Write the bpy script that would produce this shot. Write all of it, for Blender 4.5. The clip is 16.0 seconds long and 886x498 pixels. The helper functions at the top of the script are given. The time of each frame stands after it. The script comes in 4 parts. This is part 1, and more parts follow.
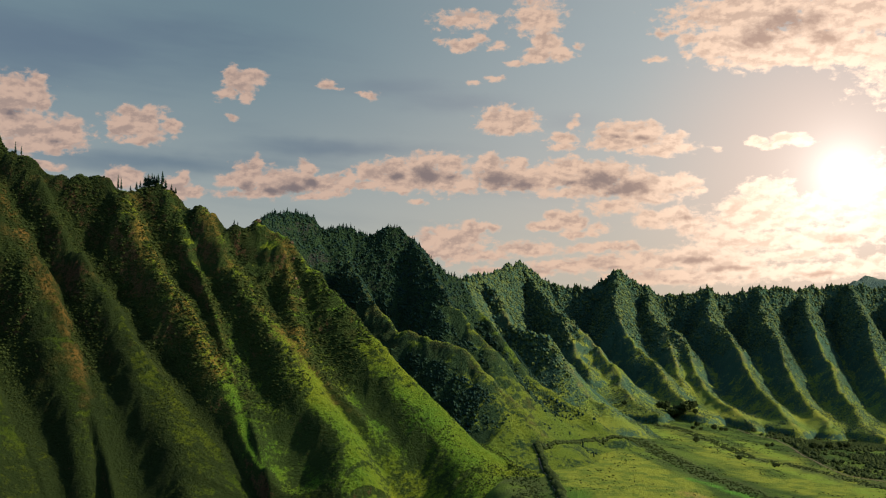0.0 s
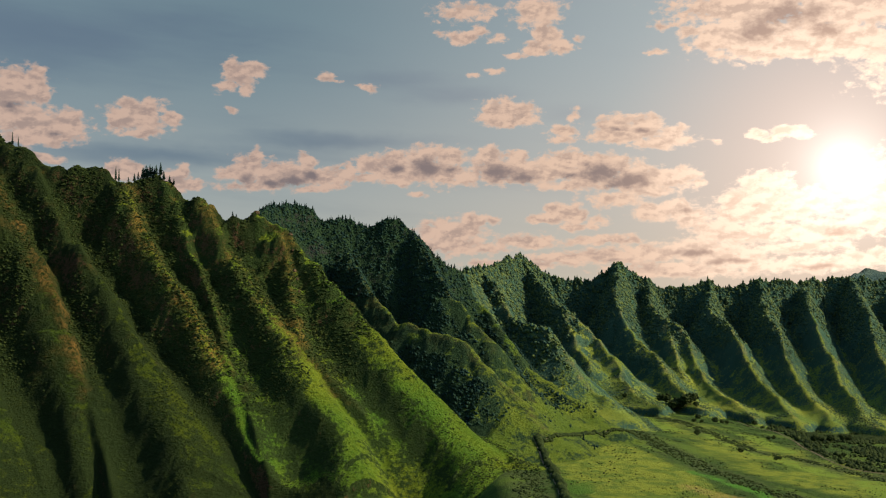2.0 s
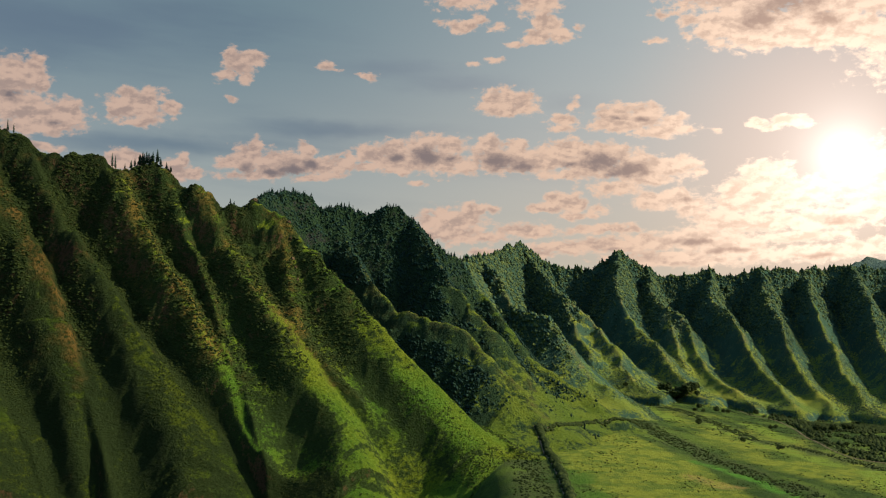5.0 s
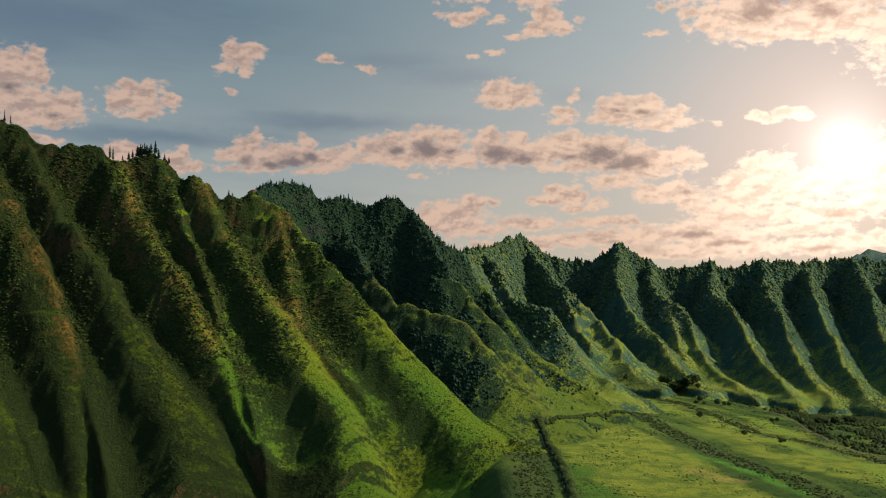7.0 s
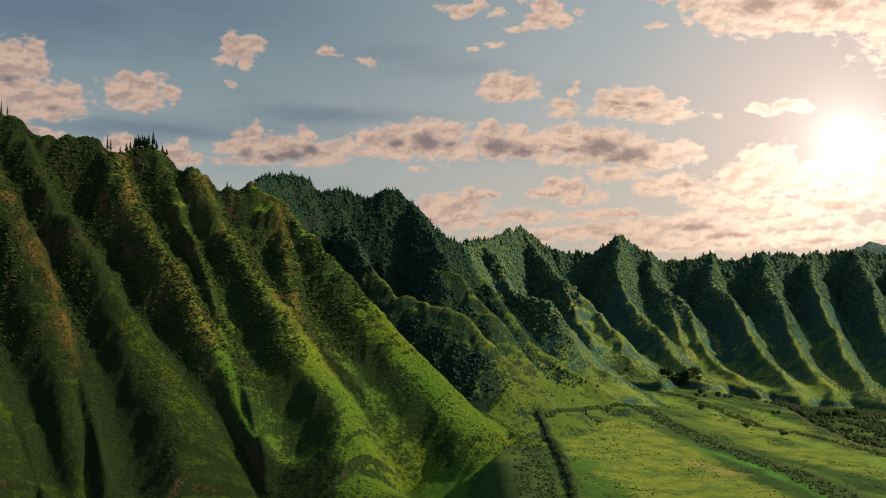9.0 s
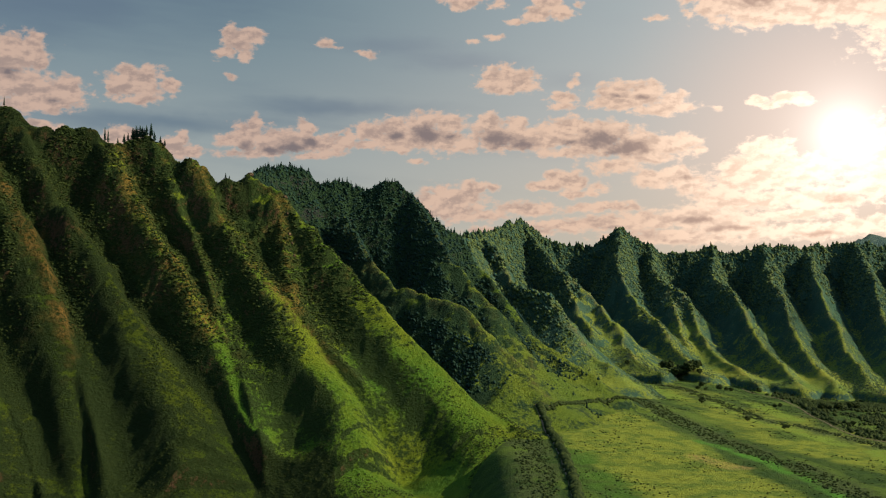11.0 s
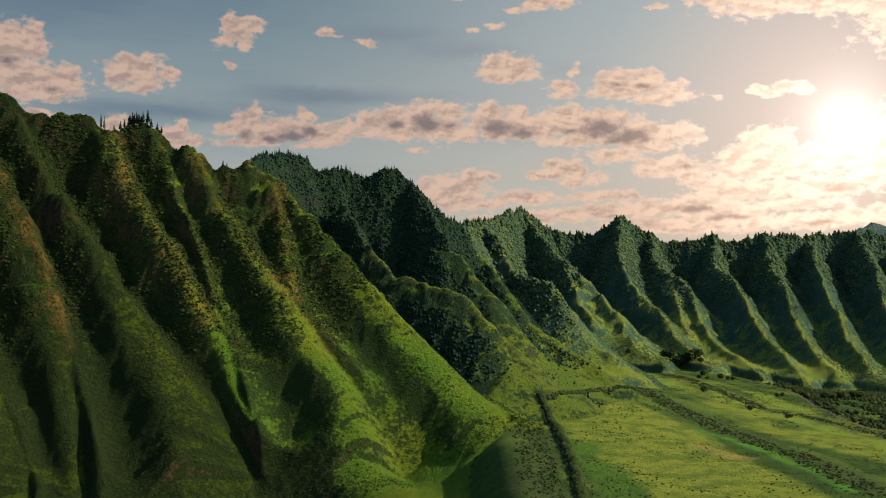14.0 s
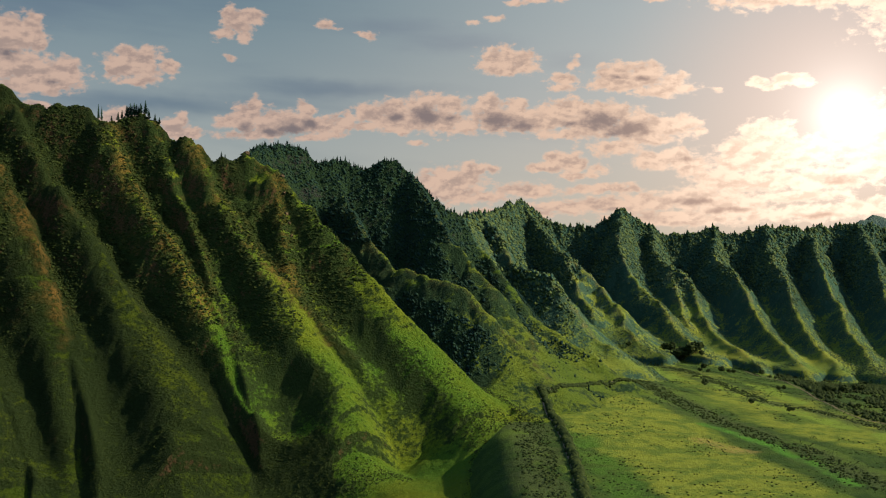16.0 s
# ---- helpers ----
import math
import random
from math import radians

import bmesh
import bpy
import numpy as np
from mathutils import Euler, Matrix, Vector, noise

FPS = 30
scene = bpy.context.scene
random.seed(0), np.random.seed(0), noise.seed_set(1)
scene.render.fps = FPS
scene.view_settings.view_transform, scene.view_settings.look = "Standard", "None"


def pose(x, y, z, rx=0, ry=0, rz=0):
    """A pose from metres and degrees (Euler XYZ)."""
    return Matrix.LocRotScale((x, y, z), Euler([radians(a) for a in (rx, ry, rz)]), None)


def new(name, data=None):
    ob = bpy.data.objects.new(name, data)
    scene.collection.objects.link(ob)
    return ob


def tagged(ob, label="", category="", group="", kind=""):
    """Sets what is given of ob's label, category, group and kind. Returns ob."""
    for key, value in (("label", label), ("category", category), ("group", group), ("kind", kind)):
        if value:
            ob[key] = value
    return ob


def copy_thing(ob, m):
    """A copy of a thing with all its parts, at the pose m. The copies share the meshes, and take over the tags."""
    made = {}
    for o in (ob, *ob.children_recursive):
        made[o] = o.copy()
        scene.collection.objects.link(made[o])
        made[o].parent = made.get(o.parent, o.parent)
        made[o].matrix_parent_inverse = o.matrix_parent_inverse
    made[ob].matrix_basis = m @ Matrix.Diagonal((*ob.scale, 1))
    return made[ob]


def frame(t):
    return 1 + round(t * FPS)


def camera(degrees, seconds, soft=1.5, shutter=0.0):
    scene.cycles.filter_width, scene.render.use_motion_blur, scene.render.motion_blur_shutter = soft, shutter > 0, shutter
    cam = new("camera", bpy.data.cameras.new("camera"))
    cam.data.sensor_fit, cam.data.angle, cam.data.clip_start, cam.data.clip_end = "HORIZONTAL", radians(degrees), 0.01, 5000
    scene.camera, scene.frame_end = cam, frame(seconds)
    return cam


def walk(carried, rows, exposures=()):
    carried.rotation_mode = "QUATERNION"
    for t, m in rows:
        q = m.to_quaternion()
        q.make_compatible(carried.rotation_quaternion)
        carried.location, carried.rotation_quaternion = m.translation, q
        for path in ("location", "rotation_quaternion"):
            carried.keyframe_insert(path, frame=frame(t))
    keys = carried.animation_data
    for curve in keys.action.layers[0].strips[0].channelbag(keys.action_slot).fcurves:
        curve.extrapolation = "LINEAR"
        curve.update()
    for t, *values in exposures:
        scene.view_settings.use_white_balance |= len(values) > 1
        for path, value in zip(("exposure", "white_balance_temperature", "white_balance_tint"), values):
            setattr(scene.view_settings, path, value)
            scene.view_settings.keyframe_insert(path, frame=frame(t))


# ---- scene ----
cam = camera(41.1, 16.0, soft=1.2)


def path_row(t):
    # steady forward flight, sinking slowly, nose tipping down
    s = (t - 8.0) / 16.0
    return t, pose(0.2 * s, 55.0 * s, 122.0 - 2.55 * s, 90 + 2.70 - 2.84 * s, 0.0, -0.03 * s)


walk(cam, [path_row(t) for t in (0.0, 2.0, 4.0, 6.0, 8.0, 10.0, 12.0, 14.0, 16.0)], exposures=[(0.0, 0.95)])

# ---------------------------------------------------------------- light
SUN_AZ, SUN_EL = radians(97.0), radians(30.0)      # clockwise from +y
SUN_DIR = Vector((math.sin(SUN_AZ) * math.cos(SUN_EL), math.cos(SUN_AZ) * math.cos(SUN_EL), math.sin(SUN_EL)))
sun_data = bpy.data.lights.new("sun", "SUN")
sun_data.energy, sun_data.angle, sun_data.color = 5.0, radians(0.6), (1.0, 0.86, 0.66)
sun = new("sun", sun_data)
sun.matrix_world = Matrix.Translation((900, 300, 900)) @ (-SUN_DIR).to_track_quat("-Z", "Y").to_matrix().to_4x4()


class Nodes:
    """A short way to wire shader nodes."""

    def __init__(self, tree):
        self.tree = tree

    def node(self, kind, **props):
        n = self.tree.nodes.new(kind)
        if "operation" in props:
            n.operation = props["operation"]
        if "use_clamp" in props:
            n.use_clamp = props["use_clamp"]
        if "interpolation_type" in props:
            n.interpolation_type = props["interpolation_type"]
        if "data_type" in props:
            n.data_type, n.blend_type = props["data_type"], props["blend_type"]
        if "node_tree" in props:
            n.node_tree = props["node_tree"]
        if "sky_type" in props:
            n.sky_type = props["sky_type"]
        if "attribute_name" in props:
            n.attribute_name = props["attribute_name"]
        return n

    def put(self, socket, value):
        if value is None:
            return
        if isinstance(value, bpy.types.NodeSocket):
            self.tree.links.new(value, socket)
        else:
            socket.default_value = value

    def math(self, op, a, b=None, c=None, clamp=False):
        n = self.node("ShaderNodeMath", operation=op, use_clamp=clamp)
        for i, v in enumerate((a, b, c)):
            self.put(n.inputs[i], v)
        return n.outputs[0]

    def vec(self, op, a, b=None):
        n = self.node("ShaderNodeVectorMath", operation=op)
        self.put(n.inputs[0], a)
        self.put(n.inputs[1], b)
        return n.outputs["Value"] if op in ("LENGTH", "DOT_PRODUCT", "DISTANCE") else n.outputs[0]

    def step(self, x, lo, hi, a=0.0, b=1.0):
        n = self.node("ShaderNodeMapRange", interpolation_type="SMOOTHSTEP")
        for i, v in enumerate((x, lo, hi, a, b)):
            self.put(n.inputs[i], v)
        return n.outputs[0]

    def mix(self, f, a, b, blend="MIX"):
        n = self.node("ShaderNodeMix", data_type="RGBA", blend_type=blend)
        self.put(n.inputs[0], f)
        self.put(n.inputs[6], (*a, 1) if isinstance(a, tuple) and len(a) == 3 else a)
        self.put(n.inputs[7], (*b, 1) if isinstance(b, tuple) and len(b) == 3 else b)
        return n.outputs[2]

    def noise(self, vector, scale, detail=4.0, rough=0.55, distort=0.0):
        n = self.node("ShaderNodeTexNoise")
        self.put(n.inputs["Vector"], vector)
        n.inputs["Scale"].default_value, n.inputs["Detail"].default_value = scale, detail
        n.inputs["Roughness"].default_value, n.inputs["Distortion"].default_value = rough, distort
        return n.outputs[0]

    def xyz(self, v):
        n = self.node("ShaderNodeSeparateXYZ")
        self.put(n.inputs[0], v)
        return n.outputs

    def join(self, x, y, z):
        n = self.node("ShaderNodeCombineXYZ")
        for i, v in enumerate((x, y, z)):
            self.put(n.inputs[i], v)
        return n.outputs[0]


# ---------------------------------------------------------------- sky
# lobes of cloud, each: azimuth, elevation, half width and half height in degrees, weight
HEAPS, HEARTS, STREAKS = [], [], []


def cloud(name, *lobes):
    HEAPS.extend(lobes)


def heart(name, *lobes):
    HEARTS.extend(lobes)


def streak(name, *lobes):
    STREAKS.extend(lobes)


cloud("tall bank over the near crest", (-21.2, 10.4, 1.44, 1.13, 1), (-20.0, 10.9, 1.10, 0.71, 1), (-19.3, 11.2, 0.54, 0.56, 1), (-19.0, 10.7, 0.44, 0.56, 0.9), (-20.2, 9.6, 1.46, 0.76, 1), (-19.2, 9.1, 1.23, 0.72, 1), (-18.0, 9.3, 0.95, 0.57, 1), (-17.4, 9.5, 0.35, 0.46, 0.9), (-18.5, 8.7, 1.49, 0.39, 0.8), (-22.1, 9.9, 1.42, 1.50, 1))
cloud("round heap beside it", (-14.7, 9.8, 1.16, 0.57, 1), (-15.0, 10.3, 0.52, 0.36, 1), (-14.0, 10.2, 0.57, 0.42, 1), (-13.1, 9.8, 0.52, 0.32, 0.9), (-15.7, 9.5, 0.51, 0.36, 0.8), (-14.4, 9.1, 1.29, 0.31, 0.7))
cloud("small high heap", (-9.8, 12.0, 0.70, 0.47, 1), (-10.3, 12.4, 0.32, 0.31, 0.9), (-9.3, 12.3, 0.48, 0.37, 1), (-10.6, 11.4, 0.59, 0.26, 0.8), (-9.5, 11.3, 0.43, 0.26, 0.8), (-10.3, 10.3, 0.59, 0.26, 0.4))
cloud("heaps behind the crest pines", (-15.3, 7.3, 0.72, 0.42, 1), (-14.8, 7.5, 0.51, 0.26, 0.9), (-12.8, 6.9, 0.58, 0.43, 1), (-12.5, 7.3, 0.26, 0.37, 1), (-12.0, 6.7, 0.47, 0.27, 0.9), (-18.9, 7.8, 0.74, 0.21, 0.9), (-18.3, 7.6, 0.37, 0.15, 0.8))
cloud("long row, first heap", (-9.4, 7.5, 0.70, 0.59, 1), (-9.1, 8.1, 0.32, 0.38, 1), (-10.2, 7.3, 0.69, 0.32, 0.9), (-8.3, 7.2, 0.92, 0.54, 1), (-7.2, 7.3, 0.98, 0.54, 1), (-6.6, 7.8, 0.49, 0.43, 1), (-6.1, 7.2, 0.82, 0.43, 1), (-5.1, 7.2, 0.71, 0.43, 0.9), (-4.6, 7.6, 0.38, 0.38, 0.8), (-9.4, 6.7, 1.61, 0.27, 0.7), (-6.1, 6.7, 1.36, 0.22, 0.7))
cloud("long row, second heap", (-3.4, 7.8, 0.82, 0.43, 1), (-2.3, 8.0, 0.83, 0.43, 1), (-0.9, 8.2, 0.83, 0.49, 1), (0.2, 8.2, 0.83, 0.43, 1), (-1.8, 7.5, 1.65, 0.49, 1), (-0.1, 7.4, 1.10, 0.49, 1), (1.0, 7.2, 0.83, 0.38, 0.9), (-3.7, 7.2, 0.66, 0.27, 0.8), (-2.3, 7.0, 1.37, 0.22, 0.7), (-1.2, 6.4, 0.82, 0.22, 0.5))
cloud("long row, third heap", (2.3, 8.2, 0.55, 0.43, 1), (3.6, 8.1, 0.49, 0.38, 1), (2.6, 7.6, 1.10, 0.60, 1), (4.0, 7.4, 1.10, 0.49, 1), (5.2, 7.6, 0.93, 0.54, 1), (6.2, 7.9, 1.09, 0.49, 1), (7.3, 7.5, 1.35, 0.70, 1), (8.2, 7.7, 1.08, 0.43, 1), (9.2, 7.1, 1.34, 0.59, 1), (10.2, 7.1, 0.91, 0.48, 1), (11.3, 7.1, 0.90, 0.43, 0.95), (12.2, 6.8, 0.47, 0.32, 0.8), (5.9, 6.8, 1.36, 0.27, 0.8), (8.4, 6.1, 1.62, 0.38, 0.8), (10.0, 6.5, 1.07, 0.32, 0.8))
cloud("rounded heaps over the row", (2.9, 10.4, 0.99, 0.48, 1), (3.9, 10.2, 0.77, 0.43, 1), (2.1, 10.1, 0.61, 0.27, 0.9), (3.2, 9.9, 1.24, 0.27, 0.9), (5.9, 9.4, 0.82, 0.32, 0.85), (6.4, 10.2, 0.33, 0.32, 0.7), (5.9, 9.0, 0.82, 0.22, 0.6))
cloud("ragged heap", (8.4, 9.7, 0.81, 0.37, 1), (9.7, 9.7, 0.80, 0.37, 1), (8.9, 9.2, 1.61, 0.32, 1), (11.1, 9.2, 0.53, 0.37, 0.9), (10.5, 8.8, 1.33, 0.32, 0.9), (11.7, 8.8, 0.48, 0.19, 0.7), (13.0, 8.7, 0.37, 0.21, 0.6))
cloud("bright wisp near the glow", (15.0, 9.0, 0.51, 0.21, 0.9), (16.4, 9.1, 0.71, 0.26, 1), (17.1, 8.9, 0.45, 0.21, 0.9), (15.7, 8.8, 0.64, 0.16, 0.7))
cloud("torn shreds overhead", (1.0, 13.9, 0.83, 0.37, 0.8), (1.8, 14.2, 0.55, 0.37, 0.7), (2.7, 13.9, 0.55, 0.26, 0.6), (-0.1, 14.1, 0.39, 0.21, 0.6), (5.0, 14.0, 0.60, 0.63, 1), (4.6, 13.4, 0.71, 0.37, 0.8), (5.7, 13.4, 0.82, 0.32, 0.8), (3.5, 13.0, 0.72, 0.21, 0.6), (6.5, 13.7, 0.33, 0.26, 0.6), (2.4, 12.3, 0.61, 0.21, 0.6), (1.3, 12.1, 0.83, 0.21, 0.4), (4.6, 15.2, 1.10, 0.78, 0.9), (1.0, 15.1, 1.66, 0.52, 0.7))
cloud("two small wisps", (-5.6, 12.0, 0.55, 0.21, 0.75), (-3.6, 11.5, 0.55, 0.24, 0.75), (-4.2, 11.6, 0.27, 0.16, 0.5), (-5.3, 11.8, 0.82, 0.16, 0.4))
cloud("heavy bank overhead", (13.2, 13.6, 0.89, 0.57, 1), (14.8, 13.5, 1.55, 0.82, 1.1), (16.6, 13.3, 1.27, 0.61, 1), (18.1, 13.3, 1.50, 0.75, 1.1), (19.8, 13.0, 1.22, 0.65, 1), (15.5, 12.8, 2.31, 0.36, 1), (18.6, 12.6, 2.24, 0.25, 1), (12.2, 13.9, 1.06, 0.36, 0.7), (10.8, 14.2, 0.80, 0.26, 0.6), (10.3, 13.0, 0.48, 0.21, 0.7), (11.8, 13.2, 0.32, 0.42, 0.5), (20.1, 12.3, 0.49, 0.25, 0.6), (14.8, 14.9, 3.11, 0.76, 1), (19.1, 14.6, 2.97, 0.99, 1))
cloud("low heaps over the hill", (0.4, 4.6, 1.37, 0.55, 1), (1.3, 5.1, 0.66, 0.38, 0.9), (-0.4, 4.5, 0.82, 0.38, 0.9), (2.4, 5.1, 0.49, 0.27, 0.7), (0.4, 4.0, 1.65, 0.49, 0.9), (4.0, 4.1, 1.64, 0.38, 0.8), (2.1, 3.8, 1.37, 0.38, 0.7))
cloud("low heaps over the range", (5.5, 5.6, 0.54, 0.38, 1), (6.3, 5.4, 0.76, 0.43, 1), (5.1, 5.2, 0.82, 0.27, 0.9), (7.5, 5.1, 0.59, 0.27, 0.8), (6.5, 4.8, 1.09, 0.22, 0.7), (7.0, 4.1, 1.08, 0.27, 0.8), (8.1, 4.2, 1.08, 0.27, 0.8), (9.1, 4.1, 0.80, 0.22, 0.7), (10.2, 5.5, 1.06, 0.43, 0.9), (11.3, 5.6, 0.79, 0.54, 0.95), (11.8, 5.2, 0.79, 0.48, 0.9))
cloud("skyline bank", (5.9, 3.3, 1.90, 0.38, 0.8), (8.1, 3.4, 1.61, 0.38, 0.9), (9.9, 3.5, 1.60, 0.43, 0.95), (12.1, 3.6, 1.57, 0.48, 1), (13.6, 3.3, 1.55, 0.43, 1), (11.3, 2.7, 3.16, 0.38, 0.9), (15.2, 2.9, 2.04, 0.37, 0.9), (17.7, 2.9, 2.49, 0.37, 0.9), (19.9, 3.1, 1.46, 0.41, 0.9), (4.5, 3.0, 1.36, 0.22, 0.7), (1.8, 3.1, 1.37, 0.22, 0.6))
cloud("broken bank under the glow", (15.5, 6.6, 1.12, 0.58, 1), (14.7, 5.9, 1.29, 0.53, 1), (13.9, 5.3, 1.04, 0.53, 1), (13.4, 4.5, 1.30, 0.53, 1), (15.7, 5.5, 1.53, 0.68, 1), (17.2, 5.7, 1.25, 0.63, 1), (14.9, 4.4, 1.79, 0.48, 0.9), (17.7, 4.4, 2.24, 0.52, 0.9), (19.9, 5.1, 1.21, 0.77, 0.9), (16.9, 3.7, 2.26, 0.31, 0.8), (21.4, 6.1, 1.91, 1.52, 1))
cloud("banks past both ends of the view", (23.7, 12.2, 3.29, 1.64, 1), (25.4, 5.5, 3.56, 1.92, 1), (-25.4, 10.7, 3.01, 1.37, 1), (-26.8, 7.9, 3.29, 1.1, 0.9), (29.0, 8.6, 2.47, 1.1, 1), (-30.0, 11.4, 3.29, 1.37, 1))
heart("shaded hearts of the row", (-7.4, 7.0, 0.92, 0.43, 1), (-6.4, 7.3, 0.54, 0.38, 1), (-8.3, 6.9, 0.59, 0.27, 1), (-9.4, 7.1, 0.54, 0.38, 0.8), (-2.3, 7.6, 0.71, 0.33, 0.9), (-0.8, 7.7, 0.94, 0.54, 1), (0.4, 7.6, 0.66, 0.33, 0.7), (2.6, 7.5, 1.04, 0.49, 1), (3.9, 7.2, 0.93, 0.33, 1), (7.6, 7.4, 1.35, 0.49, 1), (8.9, 7.0, 1.34, 0.43, 1), (6.2, 7.3, 1.09, 0.32, 0.7))
heart("shaded hearts overhead", (15.2, 13.7, 1.13, 0.61, 1), (18.2, 13.6, 0.85, 0.45, 1), (16.6, 14.4, 2.04, 0.60, 1), (8.5, 9.5, 0.59, 0.21, 0.9), (9.7, 9.4, 0.80, 0.21, 0.8), (-20.2, 10.1, 0.97, 0.63, 0.7), (-18.3, 8.9, 0.99, 0.31, 0.5), (-14.7, 9.4, 0.77, 0.26, 0.4))
heart("shaded hearts near the skyline", (12.1, 3.5, 1.57, 0.24, 0.9), (13.6, 3.1, 1.55, 0.21, 0.8), (18.7, 4.4, 1.08, 0.31, 0.9), (8.1, 3.2, 1.61, 0.22, 0.5), (14.9, 5.7, 0.51, 0.21, 0.6), (11.6, 5.5, 1.06, 0.27, 0.7), (17.7, 2.8, 1.49, 0.21, 0.8), (0.4, 4.2, 0.82, 0.33, 0.4))
streak("slate streaks in the haze", (-19.3, 13.1, 8.35, 1.75, 1), (-13.1, 8.1, 7.80, 0.58, 1), (-5.1, 8.9, 4.64, 0.43, 1), (1.0, 11.1, 3.03, 0.48, 1), (-1.8, 11.8, 3.86, 0.64, 0.6), (6.2, 10.3, 1.91, 0.59, 0.8), (-9.2, 13.4, 5.38, 1.04, 0.7), (-23.0, 7.5, 4.66, 1.00, 0.8))
GLOW_AZ, GLOW_EL = 18.9, 7.3


def build_world():
    world = bpy.data.worlds.new("dusk_sky")
    scene.world = world
    world.use_nodes = True
    t = world.node_tree
    t.nodes.clear()
    n = Nodes(t)

    def lobes(name, table, slope, top, blend):
        """A group that gives the union of soft ellipses at a place in the sky."""
        group = bpy.data.node_groups.new(name, "ShaderNodeTree")
        group.interface.new_socket("place", in_out="INPUT", socket_type="NodeSocketVector")
        group.interface.new_socket("field", in_out="OUTPUT", socket_type="NodeSocketFloat")
        g = Nodes(group)
        gin, gout = g.node("NodeGroupInput"), g.node("NodeGroupOutput")
        total = None
        for az, el, a, b, weight in table:
            q = g.vec("MULTIPLY", g.vec("SUBTRACT", gin.outputs[0], (az, el, 0.0)), (1 / a, 1 / b, 0.0))
            lump = g.math("MULTIPLY_ADD", g.vec("LENGTH", q), -slope, top * weight)
            total = lump if total is None else g.math("SMOOTH_MAX", total, lump, blend)
        g.tree.links.new(total, gout.inputs[0])
        return group

    def field(group, where):
        use = n.node("ShaderNodeGroup", node_tree=group)
        t.links.new(where, use.inputs[0])
        return use.outputs[0]

    way = n.node("ShaderNodeTexCoord").outputs["Generated"]
    x, y, z = n.xyz(way)
    az = n.math("DEGREES", n.math("ARCTAN2", x, y))
    el = n.math("DEGREES", n.math("ARCSINE", z))
    flat = n.join(az, n.math("MULTIPLY", el, 1.6), 0.0)
    place = n.join(az, el, 0.0)

    warp = n.math("MULTIPLY_ADD", n.noise(flat, 0.9, 2.0, 0.5), 0.9, -0.45)
    bent = n.vec("ADD", place, n.join(warp, n.math("MULTIPLY", warp, 0.4), 0.0))
    heap = field(lobes("cloud_heaps", HEAPS, 0.80, 1.02, 0.12), bent)
    heart_of = field(lobes("cloud_hearts", HEARTS, 0.8, 1.0, 0.15), bent)
    slate = field(lobes("haze_streaks", STREAKS, 0.55, 0.9, 0.4), bent)
    billow = n.noise(flat, 1.5, 9.0, 0.62, 0.15)
    beside = n.noise(n.vec("ADD", flat, (-0.10, 0.26, 0.0)), 1.5, 9.0, 0.62, 0.15)
    here = n.math("ADD", heap, n.math("MULTIPLY_ADD", billow, 2.3, -1.15))
    cloud_cover = n.step(here, -0.20, 0.34)
    relief = n.math("SUBTRACT", billow, beside)
    thick = n.step(n.math("ADD", heart_of, n.math("ADD", n.math("MULTIPLY_ADD", billow, 1.6, -0.80), n.math("MULTIPLY", relief, -1.6))), -0.15, 0.85)
    swell = n.math("SUBTRACT", n.noise(flat, 1.0, 3.0, 0.5), n.noise(n.vec("ADD", flat, (-0.2, 0.55, 0.0)), 1.0, 3.0, 0.5))
    fold = n.math("MULTIPLY", n.step(n.math("ADD", relief, n.math("MULTIPLY", swell, 0.9)), 0.16, -0.22), n.step(here, -0.1, 0.55))

    # nearness to the glow low over the ridge
    ga, ge = radians(GLOW_AZ), radians(GLOW_EL)
    glow_dir = (math.sin(ga) * math.cos(ge), math.cos(ga) * math.cos(ge), math.sin(ge))
    ang = n.math("DEGREES", n.math("ARCCOSINE", n.vec("DOT_PRODUCT", n.vec("NORMALIZE", way), glow_dir)))
    wide = n.step(ang, 30.0, 1.0)
    close = n.step(ang, 12.0, 0.5)
    core = n.math("POWER", n.math("ADD", n.math("MULTIPLY", n.math("MULTIPLY", ang, ang), 0.62), 1.0), -1.5)
    halo = n.math("EXPONENT", n.math("MULTIPLY", ang, -0.40))

    nishita = n.node("ShaderNodeTexSky", sky_type="NISHITA")
    nishita.sun_disc, nishita.sun_elevation, nishita.sun_rotation = False, SUN_EL, SUN_AZ
    air = n.mix(1.0, nishita.outputs[0], (0.110, 0.118, 0.126), "MULTIPLY")

    # a veil of high haze: slate overhead, pale towards the skyline, peach round the glow
    up = n.step(el, 1.0, 15.0)
    band = n.noise(n.join(n.math("MULTIPLY", az, 0.10), n.math("MULTIPLY_ADD", az, 0.05, n.math("MULTIPLY", el, 0.62)), 2.0), 1.0, 4.0, 0.55)
    dark = n.step(n.math("ADD", n.math("MULTIPLY", n.math("MAXIMUM", slate, 0.0), 0.75), n.math("MULTIPLY_ADD", band, 1.0, -0.5)), -0.05, 0.75)
    veil = n.mix(up, (0.190, 0.188, 0.168), (0.070, 0.100, 0.106))
    veil = n.mix(n.math("MULTIPLY", dark, 0.85), veil, (0.046, 0.062, 0.080))
    veil = n.mix(n.math("MULTIPLY", wide, 0.75), veil, n.mix(up, (0.37, 0.275, 0.205), (0.31, 0.308, 0.278)))
    veil = n.mix(n.math("MULTIPLY", close, 0.9), veil, (0.41, 0.285, 0.215))
